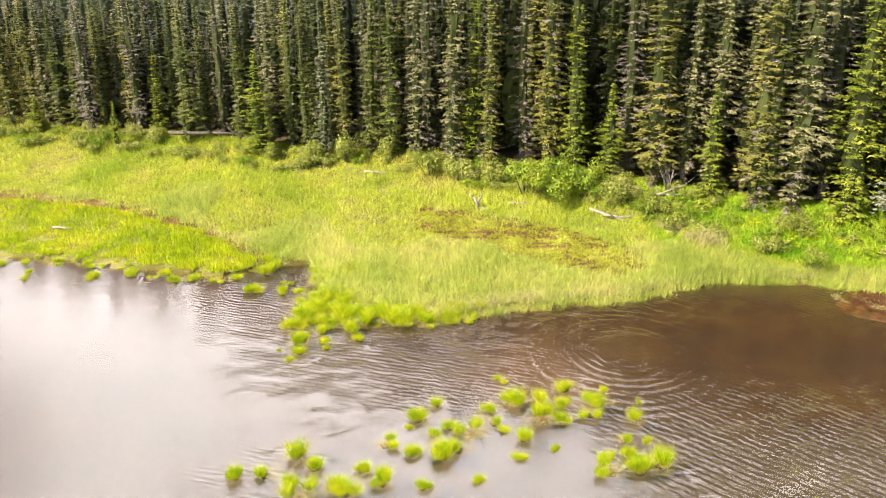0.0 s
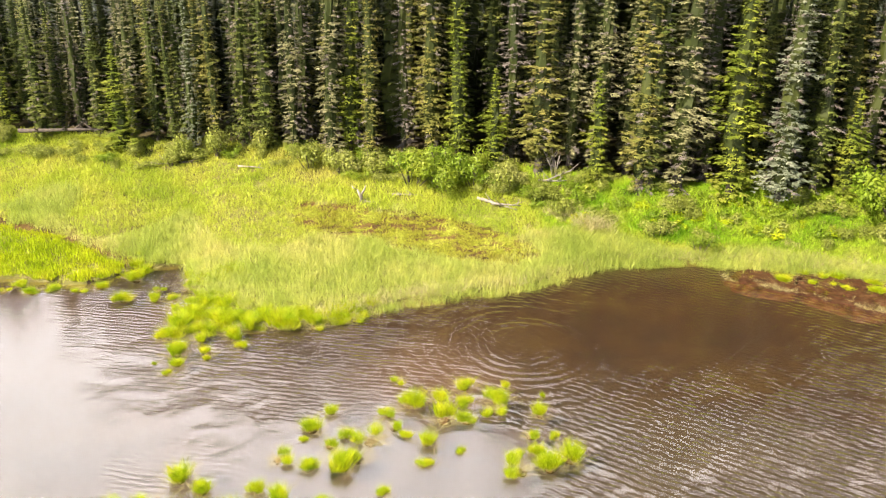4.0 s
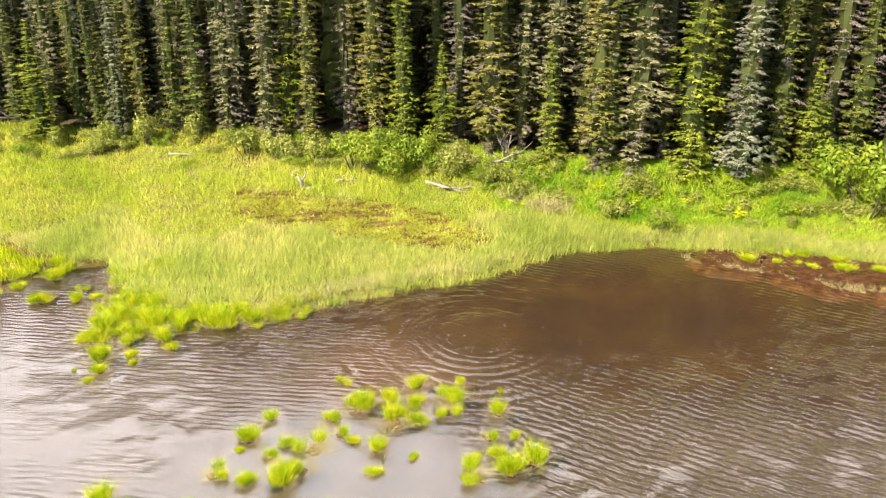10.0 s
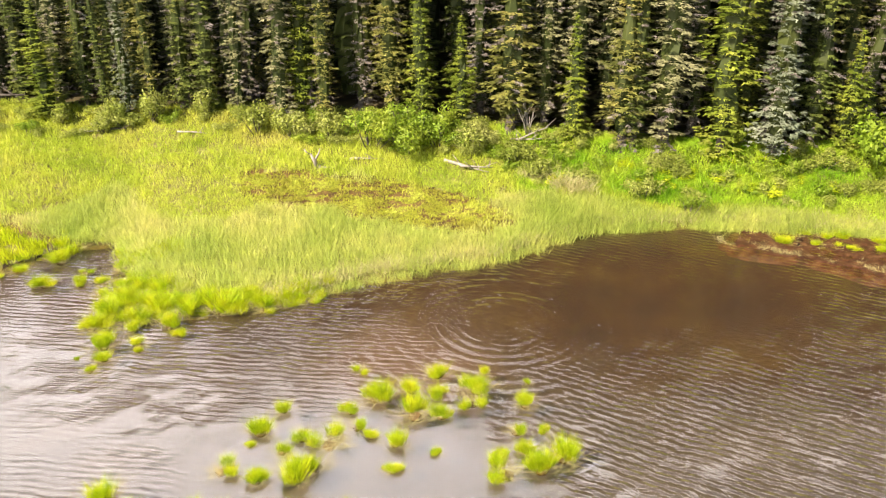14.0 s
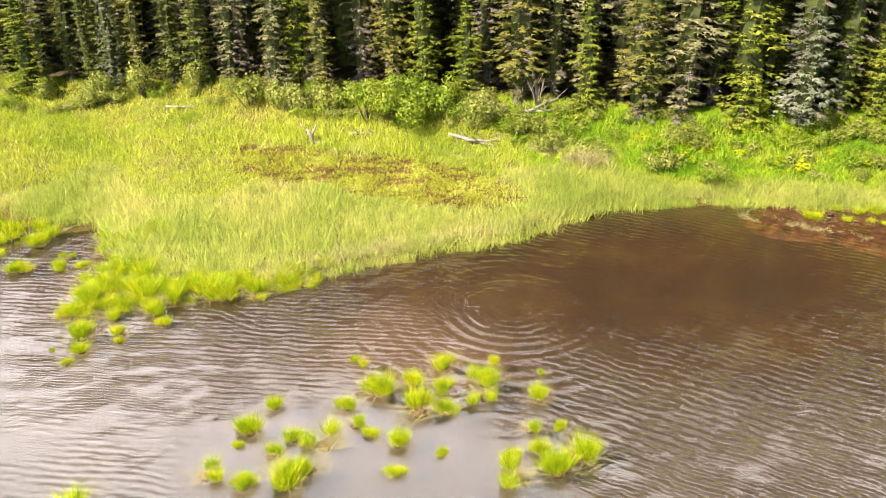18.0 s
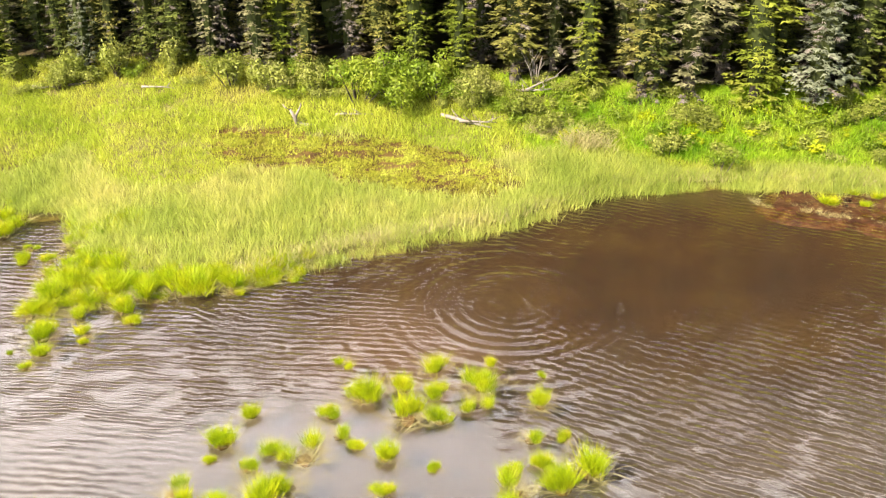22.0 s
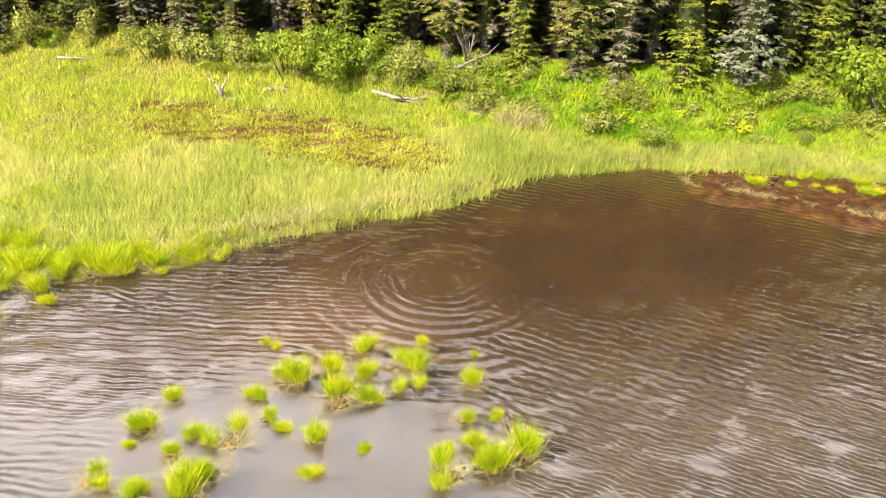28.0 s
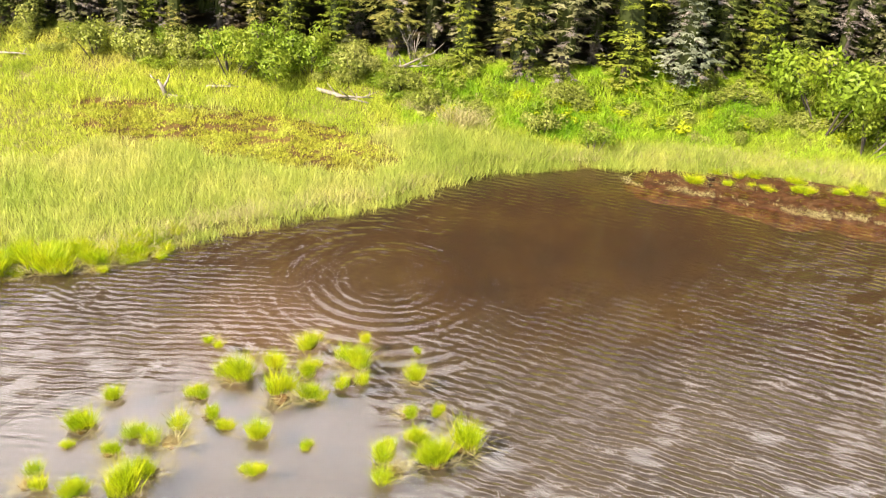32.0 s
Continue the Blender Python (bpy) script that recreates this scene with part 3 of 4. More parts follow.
TUSSOCKS = (
    (2.01, 25.65, 0.54), (2.18, 24.34, 1.09), (-0.09, 24.21, 0.6), (1.49, 23.85, 0.63), (1.58, 23.14, 0.61), (-0.64, 23.38, 0.85), (-0.91, 22.9, 0.33), (0.31, 22.97, 0.72),
    (0.91, 22.58, 1.04), (1.88, 22.7, 0.48), (2.4, 22.36, 0.81), (-0.19, 22.53, 0.62), (0.54, 21.8, 0.86), (0.11, 21.61, 1.07), (2.18, 21.37, 0.51), (3.25, 21.81, 0.43),
    (-1.51, 22.05, 0.85), (-0.77, 21.61, 0.71), (3.11, 24.47, 0.73), (3.91, 25.1, 0.83), (3.05, 23.34, 1.16), (3.65, 23.23, 0.85), (3.71, 24.16, 0.72), (4.73, 24.19, 0.97),
    (4.49, 23.6, 0.79), (5.11, 24.98, 0.42), (5.75, 23.27, 0.71), (6.1, 24.25, 0.3), (5.23, 22.23, 0.6), (5.86, 22.13, 0.42), (5.31, 21.41, 0.73), (4.62, 21.37, 0.58),
    (4.62, 20.74, 0.98), (5.46, 20.8, 1.0), (6.01, 21.11, 0.94), (-5.05, 27.01, 0.51), (-5.48, 27.75, 0.3), (-5.13, 30.37, 1.24), (-5.39, 29.48, 0.8), (-4.72, 30.91, 1.26),
    (-4.09, 31.13, 1.47), (-4.91, 28.28, 0.96), (-4.78, 27.58, 0.71), (-4.25, 29.24, 0.79), (-3.9, 28.18, 0.68), (-3.89, 27.83, 0.37), (-3.21, 29.26, 0.88), (-2.86, 28.52, 0.53),
    (-2.66, 30.2, 1.41), (-1.62, 29.89, 1.59), (-0.44, 29.78, 1.08), (0.46, 30.05, 1.19), (-0.13, 30.65, 0.81), (-6.18, 32.47, 0.67), (-7.27, 32.62, 0.79), (-7.13, 34.41, 0.96),
    (-6.85, 35.45, 1.48), (-8.01, 35.44, 0.99), (-3.59, 30.03, 1.21), (-2.26, 30.69, 1.02), (-1.05, 30.59, 1.02), (-2.1, 20.84, 0.65), (-1.5, 20.3, 0.83), (-2.58, 19.97, 1.22),
    (-3.6, 19.68, 1.08), (-3.38, 20.98, 0.78), (-3.97, 21.59, 1.05), (-3.99, 20.24, 0.84), (-4.66, 20.66, 0.71), (-5.45, 20.64, 0.72), (-0.44, 20.1, 0.63), (1.07, 20.37, 0.5),
    (-17.03, 34.05, 0.59),
)
kinds = []
for i, (x, y, size) in enumerate(TUSSOCKS):
    if len(kinds) < 8:
        kinds.append(tussock(100 + i, x, y, size))
        continue
    src = kinds[(i * 5) % 8]
    twin = copy_thing(src, pose(x, y, -0.03, 0, 0, (i * 77) % 360))
    twin.scale = (size * (0.88 + 0.06 * (i % 5)), size * (0.86 + 0.06 * (i % 3)), size * (0.82 + 0.05 * (i % 7)))


rng = random.Random(41)
SHORE_TUFTS = [(x + rng.uniform(-0.5, 0.5), along(SHORE, x) + rng.gauss(-0.1, 0.55), rng.uniform(0.35, 0.95)) for x in [-24 + 0.27 * i for i in range(68)]]
SHORE_TUFTS += [(rng.uniform(-5.5, -3.2), rng.uniform(29.2, 34.2), rng.uniform(0.7, 1.25)) for _ in range(46)]
SHORE_TUFTS += [(x, along(SHORE, x) + rng.gauss(-0.05, 0.2), rng.uniform(0.6, 1.05)) for x in [-3.4 + 0.26 * i for i in range(18)]]
SHORE_TUFTS += [(x, along(SHORE, x) + rng.uniform(-0.1, 1.1 - 0.14 * (x + 4.6)), rng.uniform(0.7, 1.15)) for x in [-4.6 + 0.15 * i for i in range(40)]]
SHORE_TUFTS += [(x + rng.uniform(-0.3, 0.3), y + rng.uniform(-0.3, 0.3), rng.uniform(0.5, 1.0)) for x, y in ((17.3, 31.1), (18.9, 30.0), (20.4, 30.8), (20.9, 30.4), (19.6, 31.1), (20.6, 29.6),
                (21.9, 29.7), (18.3, 30.9), (19.2, 30.6), (21.4, 29.2), (22.4, 28.8), (22.0, 28.2), (18.0, 31.6), (19.0, 31.4), (20.0, 30.0), (21.2, 30.6), (22.8, 29.2))]
for i, (x, y, size) in enumerate(SHORE_TUFTS):
    twin = copy_thing(kinds[i % 5], pose(x, y, max(-0.05, height(x, y) - 0.03), 0, 0, (i * 53) % 360))
    twin.scale = (size, size, size * 0.62)
    tagged(twin, "low green grass tussock on the wet shore", group="tussocks along the shore")


# ---- trees ----
def trunk_mesh(name, h, r, mat, parent, lean=0.0, seed=0):
    rng = random.Random(seed)
    vs, fs, k, rings = [], [], 7, 6
    for j in range(rings + 1):
        f = j / rings
        rr = r * (1 - 0.93 * f)
        ox, oy = lean * f * h + rng.uniform(-0.02, 0.02) * f * h * 0.3, rng.uniform(-0.02, 0.02) * f * h * 0.3
        for i in range(k):
            a = 6.283 * i / k
            vs.append((ox + rr * math.cos(a) * (1.35 if j == 0 else 1), oy + rr * math.sin(a) * (1.35 if j == 0 else 1), f * h - (0.25 if j == 0 else 0)))
    for j in range(rings):
        for i in range(k):
            fs.append((j * k + i, j * k + (i + 1) % k, (j + 1) * k + (i + 1) % k, (j + 1) * k + i))
    return mesh_object(name, vs, fs, mat, parent, True)


def boughs(rng, h, r, z0, shape, droop, step, per, thick, ragged, lean=0.0, coarse=False, fat=0.9):
    """Whorls of drooping boughs, each a flat spray of needle tufts. Returns verts and faces."""
    V, T = [], []
    z, phase = z0, rng.uniform(0, 6.283)
    sides = [rng.uniform(0.7, 1.25) for _ in range(8)]
    while z < h * 0.985:
        f = (z - z0) / (h - z0)
        reach = r * (1 - f) ** shape * (0.55 + 0.45 * min(1, f * 6)) * (0.85 + 0.35 * math.sin(z * 1.9 + phase) * math.sin(z * 0.7 + 2 * phase)) + 0.07
        count = max(3, int(per * (0.55 + 0.45 * (1 - f))))
        a0 = rng.uniform(0, 6.283)
        for i in range(count):
            if rng.random() < ragged:
                continue
            a = a0 + 6.283 * i / count + rng.uniform(-0.3, 0.3)
            L = reach * rng.uniform(0.62, 1.15) * sides[int((a + z * 0.6) / 0.7854) % 8]
            dr = droop * rng.uniform(0.6, 1.4) * (1 - 0.8 * f) - 0.25 * f
            ca, sa = math.cos(a), math.sin(a)
            zz = z + rng.uniform(-0.5, 0.5) * step
            many = (6 if coarse else 14) if L > 0.45 else 7
            for _ in range(many):
                u = rng.random() ** 0.7
                lx = L * (0.05 + 0.95 * u)
                ly = rng.gauss(0, 0.42) * thick * L * (0.75 - 0.5 * u)
                lz = -dr * L * u + 0.35 * dr * L * u ** 3 - abs(ly) * 0.22 + rng.uniform(-0.03, 0.03)
                q = (rng.uniform(0.36, 0.60) if coarse else rng.uniform(0.115, 0.225)) * (0.55 + 0.45 * min(1, L))
                t = math.atan2(ly, lx + 0.3) * 1.3 + rng.uniform(-0.8, 0.8)
                ct, st = math.cos(t), math.sin(t)
                ox = lean * zz
                for fan in ((-0.55, 0.0, 0.5) if not coarse else (-0.4, 0.4)):
                    g = fan + rng.uniform(-0.25, 0.25)
                    cg, sg = math.cos(t + g), math.sin(t + g)
                    k, w, base = q * rng.uniform(0.7, 1.15), q * fat * 0.5, len(V)
                    X, Y, Z = lx - 0.4 * q * ct, ly - 0.4 * q * st, zz + lz
                    for (mx, my, mz) in ((0.25 * k, -0.5 * w, 0.0), (0.3 * k, 0.5 * w, 0.0), (1.15 * k, 0.0, rng.uniform(-0.55, 0.10) * k)):
                        x2, y2 = X + mx * cg - my * sg, Y + mx * sg + my * cg
                        V.append((ox + x2 * ca - y2 * sa, x2 * sa + y2 * ca, Z + mz))
                    T.append((base, base + 1, base + 2))
        z += step * rng.uniform(0.75, 1.25) * (1 - 0.35 * f)
    return V, T


def shade_cone(rng, h, r, z0, shape, lean, rings=9, sides=7):
    """A ragged cone inside the sprays of a dense crown, added to block light. Returns verts and faces."""
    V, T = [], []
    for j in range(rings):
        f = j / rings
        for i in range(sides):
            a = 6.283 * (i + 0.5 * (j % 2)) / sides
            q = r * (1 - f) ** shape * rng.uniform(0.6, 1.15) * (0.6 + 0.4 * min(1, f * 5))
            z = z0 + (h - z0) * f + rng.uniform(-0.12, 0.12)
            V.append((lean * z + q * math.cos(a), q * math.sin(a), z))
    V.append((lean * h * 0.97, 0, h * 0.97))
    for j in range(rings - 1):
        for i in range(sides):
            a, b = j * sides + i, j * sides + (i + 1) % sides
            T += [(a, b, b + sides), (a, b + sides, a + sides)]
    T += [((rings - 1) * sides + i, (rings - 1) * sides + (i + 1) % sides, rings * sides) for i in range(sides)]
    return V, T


def spruce(seed, h, r, needles, label, z0=0.4, shape=0.75, droop=0.30, step=0.25, per=8, thick=0.85, ragged=0.10, dead=0.25, lean=0.0, group="spruces at the forest edge", coarse=False):
    rng = random.Random(seed)
    ob = new("spruce_tree")
    trunk_mesh("trunk", h, 0.035 + 0.0075 * h, M_BARK, ob, lean, seed)
    V, T = boughs(rng, h, r, z0 + dead * 0.5, shape, droop, step, per, thick, ragged, lean, coarse, 0.45 if needles is M_GREY else 0.9)
    tagged(mesh_object("crown", V, T, needles, ob), kind="stuff")
    # added cone, painted dark, that stops light showing through the crown
    V, T = shade_cone(rng, h, r * 0.42, z0 + 0.5, shape, lean)
    mesh_object("shade_core", V, T, M_SHADED, ob)
    if dead:
        V, T = boughs(rng, h * 0.8, r * 0.85, z0, 0.35, 0.55, step * 1.5, 5, 0.4, 0.35, lean, coarse, 0.45)
        tagged(mesh_object("dead_undergrowth", V, T, M_GREY, ob), "bare grey lower boughs", kind="stuff")
    return tagged(ob, label, "tree", group)


MODELS = {}


def model(key):
    if key in MODELS:
        return MODELS[key]
    if key[0] == "green":
        ob = spruce(11 + key[1], 12.0, 1.0, M_SPRUCE, "tall narrow dark green spruce at the forest edge")
    elif key[0] == "olive":
        ob = spruce(31 + key[1], 12.5, 0.88, M_OLIVE, "tall olive-green spruce with drooping boughs", droop=0.45, shape=0.55, ragged=0.12, dead=0.5)
    elif key[0] == "bright":
        ob = spruce(51 + key[1], 11.0, 1.05, M_BRIGHT, "sunlit yellow-green spruce at the forest edge", dead=0.0, shape=0.75, droop=0.25)
    elif key[0] == "pale":
        ob = spruce(71 + key[1], 11.5, 1.15, M_BLUE, "pale grey-green spruce with layered boughs", dead=0.6, shape=0.8, droop=0.28)
    elif key[0] == "grey":
        ob = spruce(91 + key[1], 13.0, 0.72, M_GREY, "half-dead grey spruce hung with bare twigs", dead=0.0, shape=0.45, droop=0.55, ragged=0.2, thick=0.45)
    elif key[0] == "lichen":
        ob = spruce(151 + key[1], 12.5, 0.85, M_LICHEN, "old spruce hung with grey-green lichen", dead=1.0, shape=0.5, droop=0.5, ragged=0.15, thick=0.6)
    elif key[0] == "young":
        ob = spruce(111 + key[1], 5.0, 0.95, M_BRIGHT, "young conical spruce on the bank", z0=0.1, dead=0.0, step=0.2, per=10, shape=0.9, droop=0.2, group="young spruces on the bank")
    MODELS[key] = ob
    return ob


used = set()


def stand(key, x, y, tall=1.0, wide=1.0, turn=0.0, tip=0.0):
    src = model(key)
    m = pose(x, y, height(x, y) - 0.1, tip * 0.4, tip, turn)
    if key in used:
        src = copy_thing(src, m)
    else:
        used.add(key)
        src.matrix_basis = m
    src.scale = (wide, wide, tall)
    return src


EDGE_TREES = (
    ("olive", -25.0, 52.1, 0.57, 0.8), ("bright", -22.9, 50.6, 0.2, 0.72), ("green", -21.7, 51.1, 0.59, 0.8), ("grey", -19.4, 49.6, 0.6, 0.8), ("young", -17.5, 47.7, 0.55, 0.5), ("olive", -17.4, 50.5, 0.61, 0.72),
    ("bright", -15.8, 49.9, 0.47, 0.64), ("green", -13.6, 48.2, 0.63, 0.88), ("grey", -11.9, 48.6, 0.71, 0.72), ("bright", -9.3, 45.8, 0.50, 1.1), ("green", -7.8, 46.5, 0.74, 0.64), ("green", -6.9, 45.7, 0.61, 0.48),
    ("pale", -5.9, 45.1, 0.7, 0.56), ("olive", -4.8, 44.7, 0.81, 0.65), ("green", -3.6, 45.2, 0.84, 0.84), ("green", -2.5, 44.7, 0.86, 0.86), ("lichen", -1.2, 44.3, 0.88, 0.95), ("lichen", 0.5, 42.9, 0.92, 1.0),
    ("olive", 2.3, 42.3, 0.76, 0.76), ("grey", 3.9, 43.1, 0.88, 0.88), ("olive", 5.1, 42.1, 1.0, 1.0), ("bright", 6.2, 41.1, 1.0, 0.8), ("young", 7.7, 40.2, 0.95, 0.95), ("olive", 9.5, 39.3, 1.0, 1.4),
    ("young", 11.7, 37.8, 1.0, 1.0), ("green", 13.7, 36.8, 0.9, 1.0), ("olive", 13.3, 36.9, 0.9, 1.2), ("lichen", 14.8, 36.5, 1.0, 1.5), ("bright", 16.7, 35.5, 1.0, 1.35), ("pale", 18.4, 34.7, 0.95, 1.1),
    ("green", 20.2, 35.2, 1.0, 1.0), ("young", 21.3, 34.7, 0.95, 1.0), ("grey", 24.5, 36.1, 1.0, 1.2), ("grey", 22.9, 35.9, 1.0, 1.3), ("grey", 16.3, 37.2, 1.0, 1.2), ("bright", 1.4, 43.4, 0.9, 0.9), ("green", 23.6, 35.1, 1.0, 1.0), ("grey", 24.8, 34.6, 1.0, 1.2),
)
for i, (kind, x, y, tall, wide) in enumerate(EDGE_TREES):
    stand((kind, i % 3), x, y, tall, wide, (i * 67) % 360, ((i * 37) % 7 - 3) * 0.5)

rng = random.Random(8)
placed = [(t[1], t[2]) for t in EDGE_TREES]


def fill(count, x0, x1, d0, d1, gap, keys):
    done = 0
    for _ in range(count * 30):
        x = rng.uniform(x0, x1)
        y = along(TREES, x) + rng.uniform(d0, d1)
        if any((x - a) ** 2 + (y - b) ** 2 < gap * gap for a, b in placed):
            continue
        placed.append((x, y))
        low = float(np.interp(x, (-30, -12, -3, 5), (0.54, 0.62, 0.83, 0.98)))
        stand((rng.choice(keys), rng.randrange(3)), x, y, low * rng.uniform(0.85, 1.12), max(0.8, low) * rng.uniform(0.8, 1.15), rng.uniform(0, 360), rng.uniform(-1.5, 1.5))
        done += 1
        if done >= count:
            break


fill(78, -34, 30, 0.5, 3.2, 0.95, ("green", "olive", "green", "lichen", "grey", "olive", "grey", "lichen", "green"))
fill(46, -34, -3, 0.3, 4.5, 0.85, ("green", "olive", "green", "lichen"))


def forest_inside(count, x0, x1, d0, d1, gap):
    """The spruces deeper in the forest, seen only between those of the edge, joined, with shade in their needle colour.
    """
    kinds = []
    for k in range(4):
        g = random.Random(131 + k)
        V, T = boughs(g, 12.5, 1.1, 1.2, 0.75, 0.30, 0.60, 6, 0.7, 0.10, coarse=True)
        # the same light-blocking cone, added to each joined tree
        W, U = shade_cone(g, 12.5, 0.62, 0.6, 0.75, 0.0, 8, 6)
        T = T + [tuple(i + len(V) for i in t) for t in U]
        kinds.append((np.array(V + W), np.array(T)))
    seats, V, T, base = [], [], [], 0
    for _ in range(count * 25):
        x = rng.uniform(x0, x1)
        y = along(TREES, x) + d0 + (d1 - d0) * rng.random() ** 1.4
        if any((x - a) ** 2 + (y - b) ** 2 < gap * gap for a, b in seats):
            continue
        seats.append((x, y))
        low = float(np.interp(x, (-30, -12, -3, 5), (0.54, 0.62, 0.83, 0.98)))
        v, t = kinds[rng.randrange(4)]
        a, w = rng.uniform(0, 6.283), rng.uniform(0.85, 1.2) * max(0.8, low)
        ca, sa = math.cos(a) * w, math.sin(a) * w
        V.append(np.c_[x + v[:, 0] * ca - v[:, 1] * sa, y + v[:, 0] * sa + v[:, 1] * ca, height(x, y) - 0.1 + v[:, 2] * low * rng.uniform(0.85, 1.12)])
        T.append(t + base)
        base += len(v)
        if len(seats) >= count:
            break
    ob = mesh_object("forest_interior", np.concatenate(V).tolist(), np.concatenate(T).tolist(), M_SHADED)
    return tagged(ob, "spruces standing close together inside the forest, shade painted into their needles", "forest", kind="stuff")


forest_inside(420, -52, 48, 2.6, 17.0, 1.0)


# ---- shrubs ----
def shrub(seed, r, h, mat, label, dense=200, leaf=0.92):
    g = np.random.default_rng(seed)
    ob = new("willow_shrub")
    vs, fs = [], []
    lumps = [(g.normal(0, r * 0.45), g.normal(0, r * 0.45), h * g.uniform(0.35, 0.85), r * g.uniform(0.28, 0.5)) for _ in range(9)]
    for (cx, cy, cz, cr) in lumps:
        for _ in range(int(dense * cr / 0.4)):
            d = g.normal(0, 1, 3)
            d /= np.linalg.norm(d)
            c = np.array([cx, cy, cz]) + d * cr * g.uniform(0.55, 1.08) * (1, 1, 1.1)
            if c[2] < 0.05:
                continue
            u = g.normal(0, 1, 3)
            u /= np.linalg.norm(u)
            w = np.cross(u, d)
            s = g.uniform(0.040, 0.085) * leaf
            b = len(vs)
            vs += [c - u * s, c + w * s * 0.55, c + u * s, c - w * s * 0.55]
            fs.append((b, b + 1, b + 2, b + 3))
    mesh_object("foliage", vs, fs, mat, ob)
    sv, sf = [], []
    for (cx, cy, cz, cr) in lumps:
        b = len(sv)
        for (px, py, pz, q) in ((cx * 0.15, cy * 0.15, -0.1, 0.03), (cx, cy, cz + cr * 0.3, 0.01)):
            for k in range(4):
                sv.append((px + q * math.cos(1.571 * k), py + q * math.sin(1.571 * k), pz))
        sf += [(b + k, b + (k + 1) % 4, b + 4 + (k + 1) % 4, b + 4 + k) for k in range(4)]
    mesh_object("stem", sv, sf, M_BARK, ob)
    return tagged(ob, label, "shrub", "shrubs along the forest edge")


SHRUB_MODELS = [shrub(200, 0.8, 1.2, M_LEAF, "yellow-green willow shrub at the forest edge"), shrub(201, 0.9, 1.4, M_LEAF_DARK, "dense green alder shrub at the forest edge"),
                shrub(202, 0.7, 1.0, M_LEAF, "yellow-green willow shrub at the forest edge"), shrub(203, 1.1, 1.9, M_LEAF_DARK, "dense green alder shrub at the forest edge", 330, 1.15)]
SHRUBS = (
    (1, 3.9, 40.0, 1.2), (3, 5.4, 39.3, 1.0), (1, 6.6, 39.4, 1.1), (0, 2.4, 41.0, 1.1), (0, -0.5, 42.4, 1.1), (2, -2.6, 44.6, 1.1), (0, -4.8, 44.4, 1.2), (2, -6.5, 44.8, 1.0),
    (0, 8.0, 38.6, 1.0), (3, 22.8, 32.4, 1.5), (3, 24.2, 31.6, 1.5), (1, 23.4, 31.0, 1.2), (1, 14.8, 33.6, 0.7), (2, 1.0, 41.6, 1.1),
)
HERB_MODELS = [shrub(210 + i, 0.8, 1.1, m, "low leafy herb clump on the bank", 70, 1.7) for i, m in enumerate((M_LEAF, M_LEAF_DARK, M_LUSH))]
seen = set()
for i, (k, x, y, s) in enumerate(SHRUBS):
    m = pose(x, y, height(x, y) - 0.05, 0, 0, (i * 97) % 360)
    if k in seen:
        ob = copy_thing(SHRUB_MODELS[k], m)
    else:
        ob = SHRUB_MODELS[k]
        ob.matrix_basis = m
        seen.add(k)
    ob.scale = (s, s, s)
for i in range(190):
    x = rng.uniform(-33, 11) if i < 150 else rng.uniform(10, 27)
    y = along(TREES, x) + rng.uniform(-2.3, 0.5)
    s = rng.uniform(0.5, 0.95)
    ob = copy_thing(SHRUB_MODELS[rng.choice((0, 0, 2, 2, 2, 1))], pose(x, y, height(x, y) - 0.05, 0, 0, rng.uniform(0, 360)))
    ob.scale = (s, s, s * rng.uniform(0.5, 0.85))
for i in range(150):
    x = rng.uniform(9, 25)
    t = along(TREES, x)
    y = t - rng.uniform(0.2, 0.55 * (t - along(SHORE, x)))
    s = rng.uniform(0.18, 0.45)
    m = pose(x, y, height(x, y) - 0.05, 0, 0, rng.uniform(0, 360))
    ob = HERB_MODELS[i] if i < 3 else copy_thing(HERB_MODELS[rng.randrange(3)], m)
    ob.matrix_basis = m
    ob.scale = (s * 1.2, s * 1.2, s * 0.9)
    tagged(ob, "low leafy herb clump on the bank", "herb", "herbs on the bank")


# ---- dead wood ----
def limb(name, points, radii, mat, parent, seed=0):
    """A bent, tapering round limb along points."""
    rng = random.Random(seed)
    vs, fs, k = [], [], 7
    pts = [Vector(q) for q in points]
    for j, (q, r) in enumerate(zip(pts, radii)):
        d = (pts[min(j + 1, len(pts) - 1)] - pts[max(j - 1, 0)]).normalized()
        u = d.orthogonal().normalized()
        w = d.cross(u)
        for i in range(k):
            a = 6.283 * i / k
            vs.append(q + (u * math.cos(a) + w * math.sin(a)) * r * rng.uniform(0.85, 1.15))
    for j in range(len(pts) - 1):
        for i in range(k):
            fs.append((j * k + i, j * k + (i + 1) % k, (j + 1) * k + (i + 1) % k, (j + 1) * k + i))
    fs += [tuple(range(k))[::-1], tuple((len(pts) - 1) * k + i for i in range(k))]
    return mesh_object(name, vs, fs, mat, parent, True)


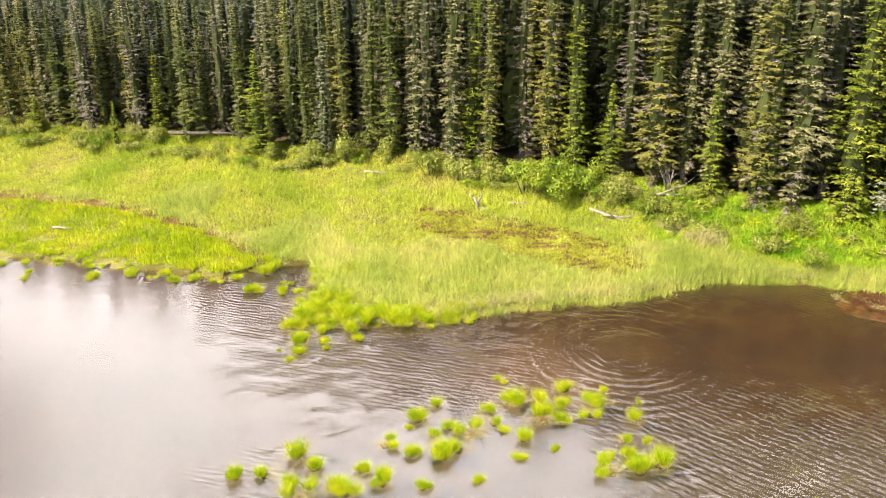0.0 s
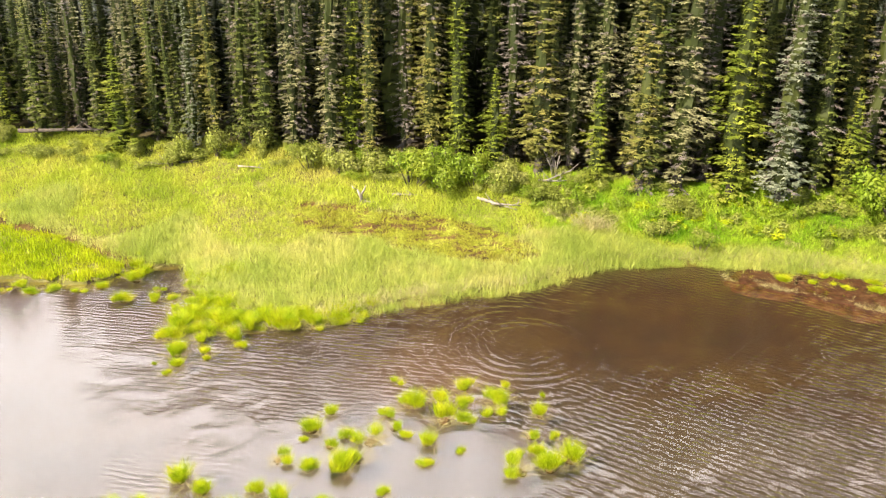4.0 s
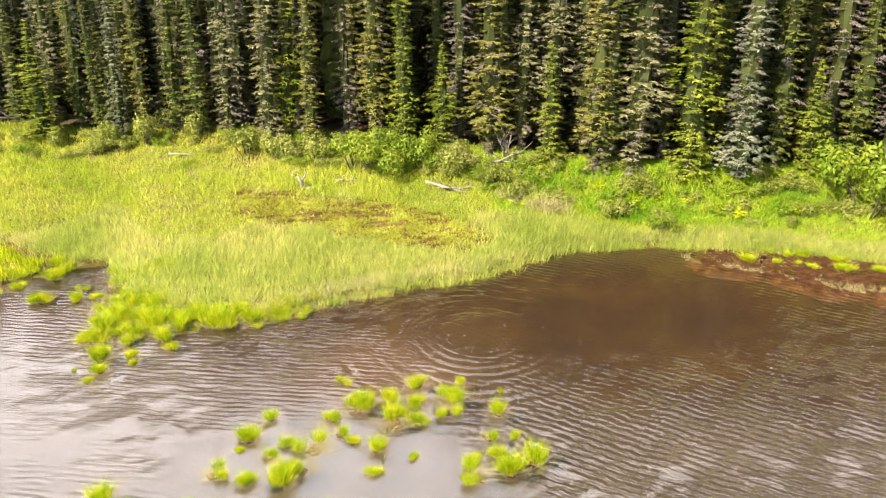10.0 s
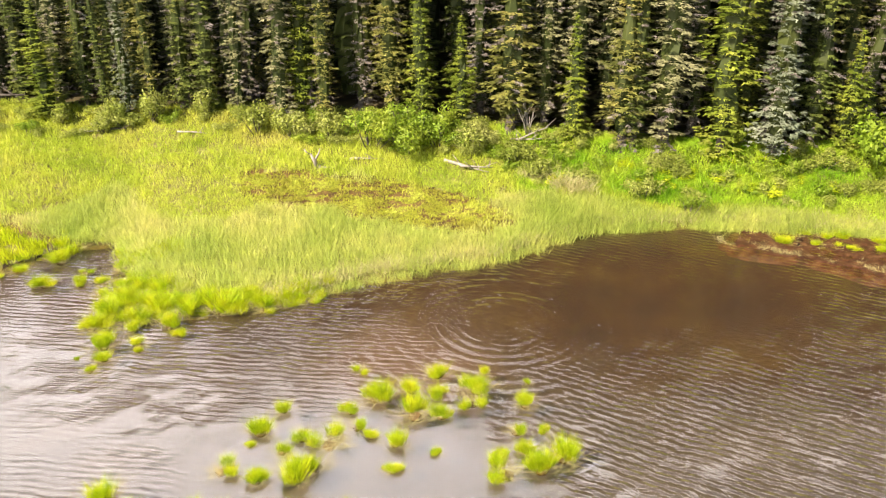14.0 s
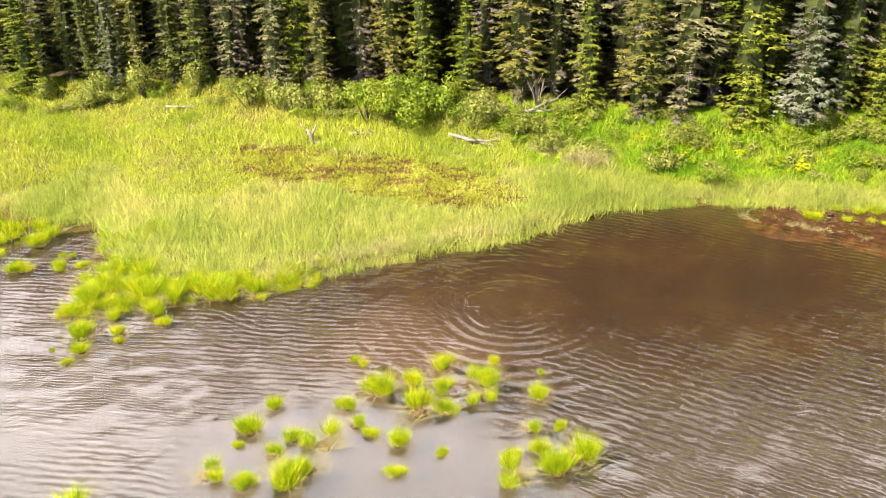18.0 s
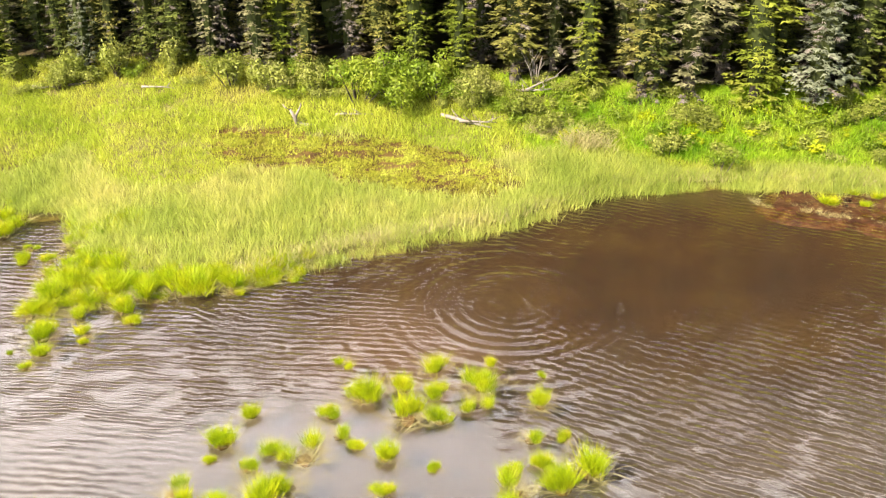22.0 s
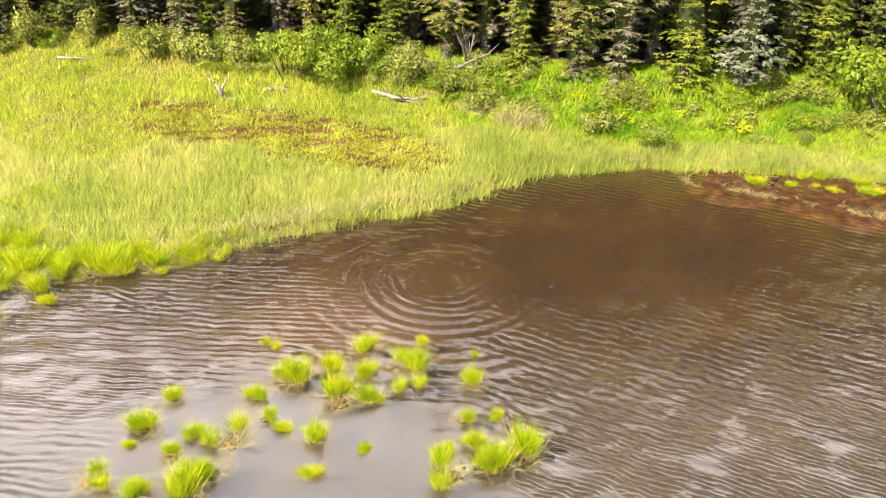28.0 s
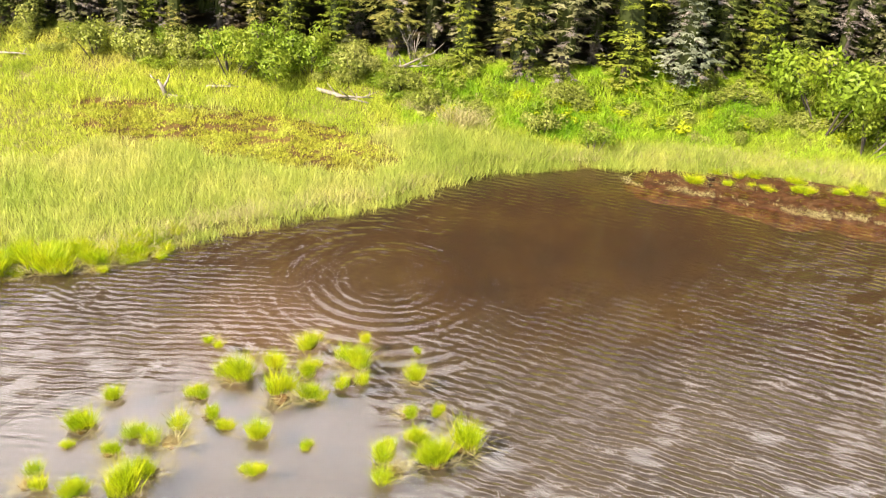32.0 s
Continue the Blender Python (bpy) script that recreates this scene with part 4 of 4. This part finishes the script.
def snag(x, y, size, turn):
    """A bleached stump with a forked top and roots lying in the grass."""
    ob = new("tree_stump")
    limb("stem", [(0, 0, -0.1), (-0.10, 0, 0.35), (-0.28, 0.03, 0.75)], (0.13, 0.09, 0.05), M_DRIFT, ob, 1)
    limb("fork", [(-0.10, 0, 0.40), (0.12, 0.05, 0.70), (0.22, 0.05, 0.95)], (0.07, 0.045, 0.015), M_DRIFT, ob, 2)
    limb("fork", [(-0.25, 0.02, 0.68), (-0.50, 0, 0.88), (-0.58, 0, 1.02)], (0.05, 0.035, 0.012), M_DRIFT, ob, 3)
    limb("root", [(0, 0, 0.05), (0.35, -0.25, 0.06), (0.75, -0.55, 0.10)], (0.10, 0.06, 0.02), M_DRIFT, ob, 4)
    limb("root", [(0, 0, 0.05), (0.3, 0.2, 0.08), (0.6, 0.3, 0.16)], (0.09, 0.05, 0.02), M_DRIFT, ob, 5)
    ob.matrix_basis = pose(x, y, height(x, y), 0, 0, turn)
    ob.scale = (size, size, size)
    return tagged(ob, "bleached forked tree stump in the meadow grass", "stump")


def log(a, b, r, mat, label, lift=0.12, stubs=3, seed=0):
    rng = random.Random(seed)
    ob = new("fallen_log")
    za, zb = height(*a) + lift, height(*b) + lift
    pts = [Vector((a[0] + (b[0] - a[0]) * f, a[1] + (b[1] - a[1]) * f, za + (zb - za) * f + rng.uniform(-0.03, 0.03))) for f in (0, 0.3, 0.65, 1)]
    o = Vector((a[0], a[1], height(*a)))
    limb("stem", [q - o for q in pts], (r, r * 0.85, r * 0.6, r * 0.3), mat, ob, seed)
    for i in range(stubs):
        q = pts[0].lerp(pts[-1], rng.uniform(0.2, 0.9)) - o
        d = Vector((rng.uniform(-0.5, 0.5), rng.uniform(-0.5, 0.3), rng.uniform(0.2, 0.5)))
        limb("branch_stub", [q, q + d * 0.5, q + d], (r * 0.35, r * 0.25, r * 0.08), mat, ob, seed + i)
    ob.location = o
    return tagged(ob, label, "log")


snag(1.7, 39.0, 0.8, 10)
log((6.6, 38.3), (8.1, 37.1), 0.08, M_DRIFT, "bleached fallen log lying in the grass", seed=3)
log((7.1, 37.6), (8.3, 37.2), 0.045, M_DRIFT, "thin bleached log beside a larger one", 0.2, seed=5)
log((-14.6, 47.7), (-10.4, 46.8), 0.12, M_BARK, "grey fallen trunk propped at the forest edge", 0.75, 5, seed=7)
log((9.3, 38.6), (10.7, 38.1), 0.06, M_DRIFT, "bleached broken branch under the spruces", 0.25, 4, seed=9)
log((9.6, 38.3), (10.8, 38.4), 0.04, M_DRIFT, "bleached broken branch under the spruces", 0.4, 4, seed=11)
log((3.0, 39.3), (4.3, 38.95), 0.055, M_DRIFT, "short bleached log in the meadow", 0.1, 2, seed=13)
log((-7.9, 44.2), (-6.9, 44.0), 0.055, M_DRIFT, "short bleached log in the meadow", 0.12, 1, seed=15)
log((-3.8, 43.0), (-2.6, 42.65), 0.05, M_DRIFT, "short bleached log in the meadow", 0.12, 1, seed=17)
log((-6.6, 44.1), (-5.7, 44.0), 0.07, M_BARK, "short grey log in the meadow", 0.10, 1, seed=19)
log((-17.6, 38.75), (-16.7, 38.5), 0.06, M_DRIFT, "short bleached log in the meadow", 0.2, 1, seed=21)


def bare_bush(x, y, size, seed):
    """A leafless bush of thin bleached stems."""
    rng = random.Random(seed)
    ob = new("dead_bush")
    for i in range(11):
        a, lean, tall = rng.uniform(0, 6.283), rng.uniform(0.15, 0.5), rng.uniform(0.8, 1.5)
        dx, dy = math.cos(a) * lean, math.sin(a) * lean
        limb("stem", [(dx * 0.1, dy * 0.1, -0.1), (dx * 0.6, dy * 0.6, tall * 0.55), (dx * 1.3, dy * 1.1, tall)], (0.022, 0.014, 0.005), M_DRIFT, ob, seed + i)
        b = rng.uniform(0, 6.283)
        limb("twig", [(dx * 0.6, dy * 0.6, tall * 0.55), (dx * 0.6 + 0.2 * math.cos(b), dy * 0.6 + 0.2 * math.sin(b), tall * 0.85)], (0.012, 0.004), M_DRIFT, ob, seed + 40 + i)
    ob.matrix_basis = pose(x, y, height(x, y))
    ob.scale = (size, size, size)
    return tagged(ob, "bare bleached bush under the spruces", "bush")


bare_bush(10.1, 38.7, 1.1, 81)


def straw_heap(x, y, size, seed):
    rng = random.Random(seed)
    ob = new("straw_heap")
    root_mound("root_mound", 0.35, 0.16, M_STRAW, ob, seed)
    pl = [(rng.gauss(0, 0.22), rng.gauss(0, 0.22), 0.06, rng.uniform(0.8, 1.2)) for _ in range(60)]
    blades("straw_tuft", pl, M_STRAW, 0.26, 0.012, 0.9, 16, 0.09, seed, ob, splay=0.6)
    ob.matrix_basis = pose(x, y, height(x, y) - 0.02)
    ob.scale = (size, size, size * 1.5)
    return tagged(ob, "pale heap of dead grass in the meadow", "dead grass", "dead grass heaps")


straw_heap(10.9, 35.8, 1.4, 61)
straw_heap(9.8, 36.6, 0.9, 62)
straw_heap(11.4, 35.7, 1.1, 63)


# ---- woods beyond ----
def far_woods():
    rng = random.Random(77)
    vs, fs = [], []
    for _ in range(2600):
        x = rng.uniform(-190, 150)
        y = along(TREES, max(-80, min(80, x))) + rng.uniform(16, 170)
        if x < -70:
            y += rng.uniform(0, 40)
        z, h, r = height(x, y), rng.uniform(8, 13), rng.uniform(0.9, 1.5)
        h *= 0.62 if x < -8 else 1.0
        for lay in range(4):
            z0, z1 = z + h * (0.1 + 0.2 * lay), z + h * (0.45 + 0.2 * lay - (0.05 if lay == 3 else 0))
            rr = r * (1 - 0.2 * lay)
            b, a0 = len(vs), rng.uniform(0, 1)
            for i in range(6):
                a = a0 + 1.0472 * i
                q = rr * rng.uniform(0.6, 1.2)
                vs.append((x + q * math.cos(a), y + q * math.sin(a), z0 + rng.uniform(-0.4, 0.4)))
            vs.append((x, y, z1))
            fs += [(b + i, b + (i + 1) % 6, b + 6) for i in range(6)]
    return tagged(mesh_object("far_woods", vs, fs, M_HILL), "dark spruce woods stretching away behind the forest edge", "forest", kind="stuff")


far_woods()
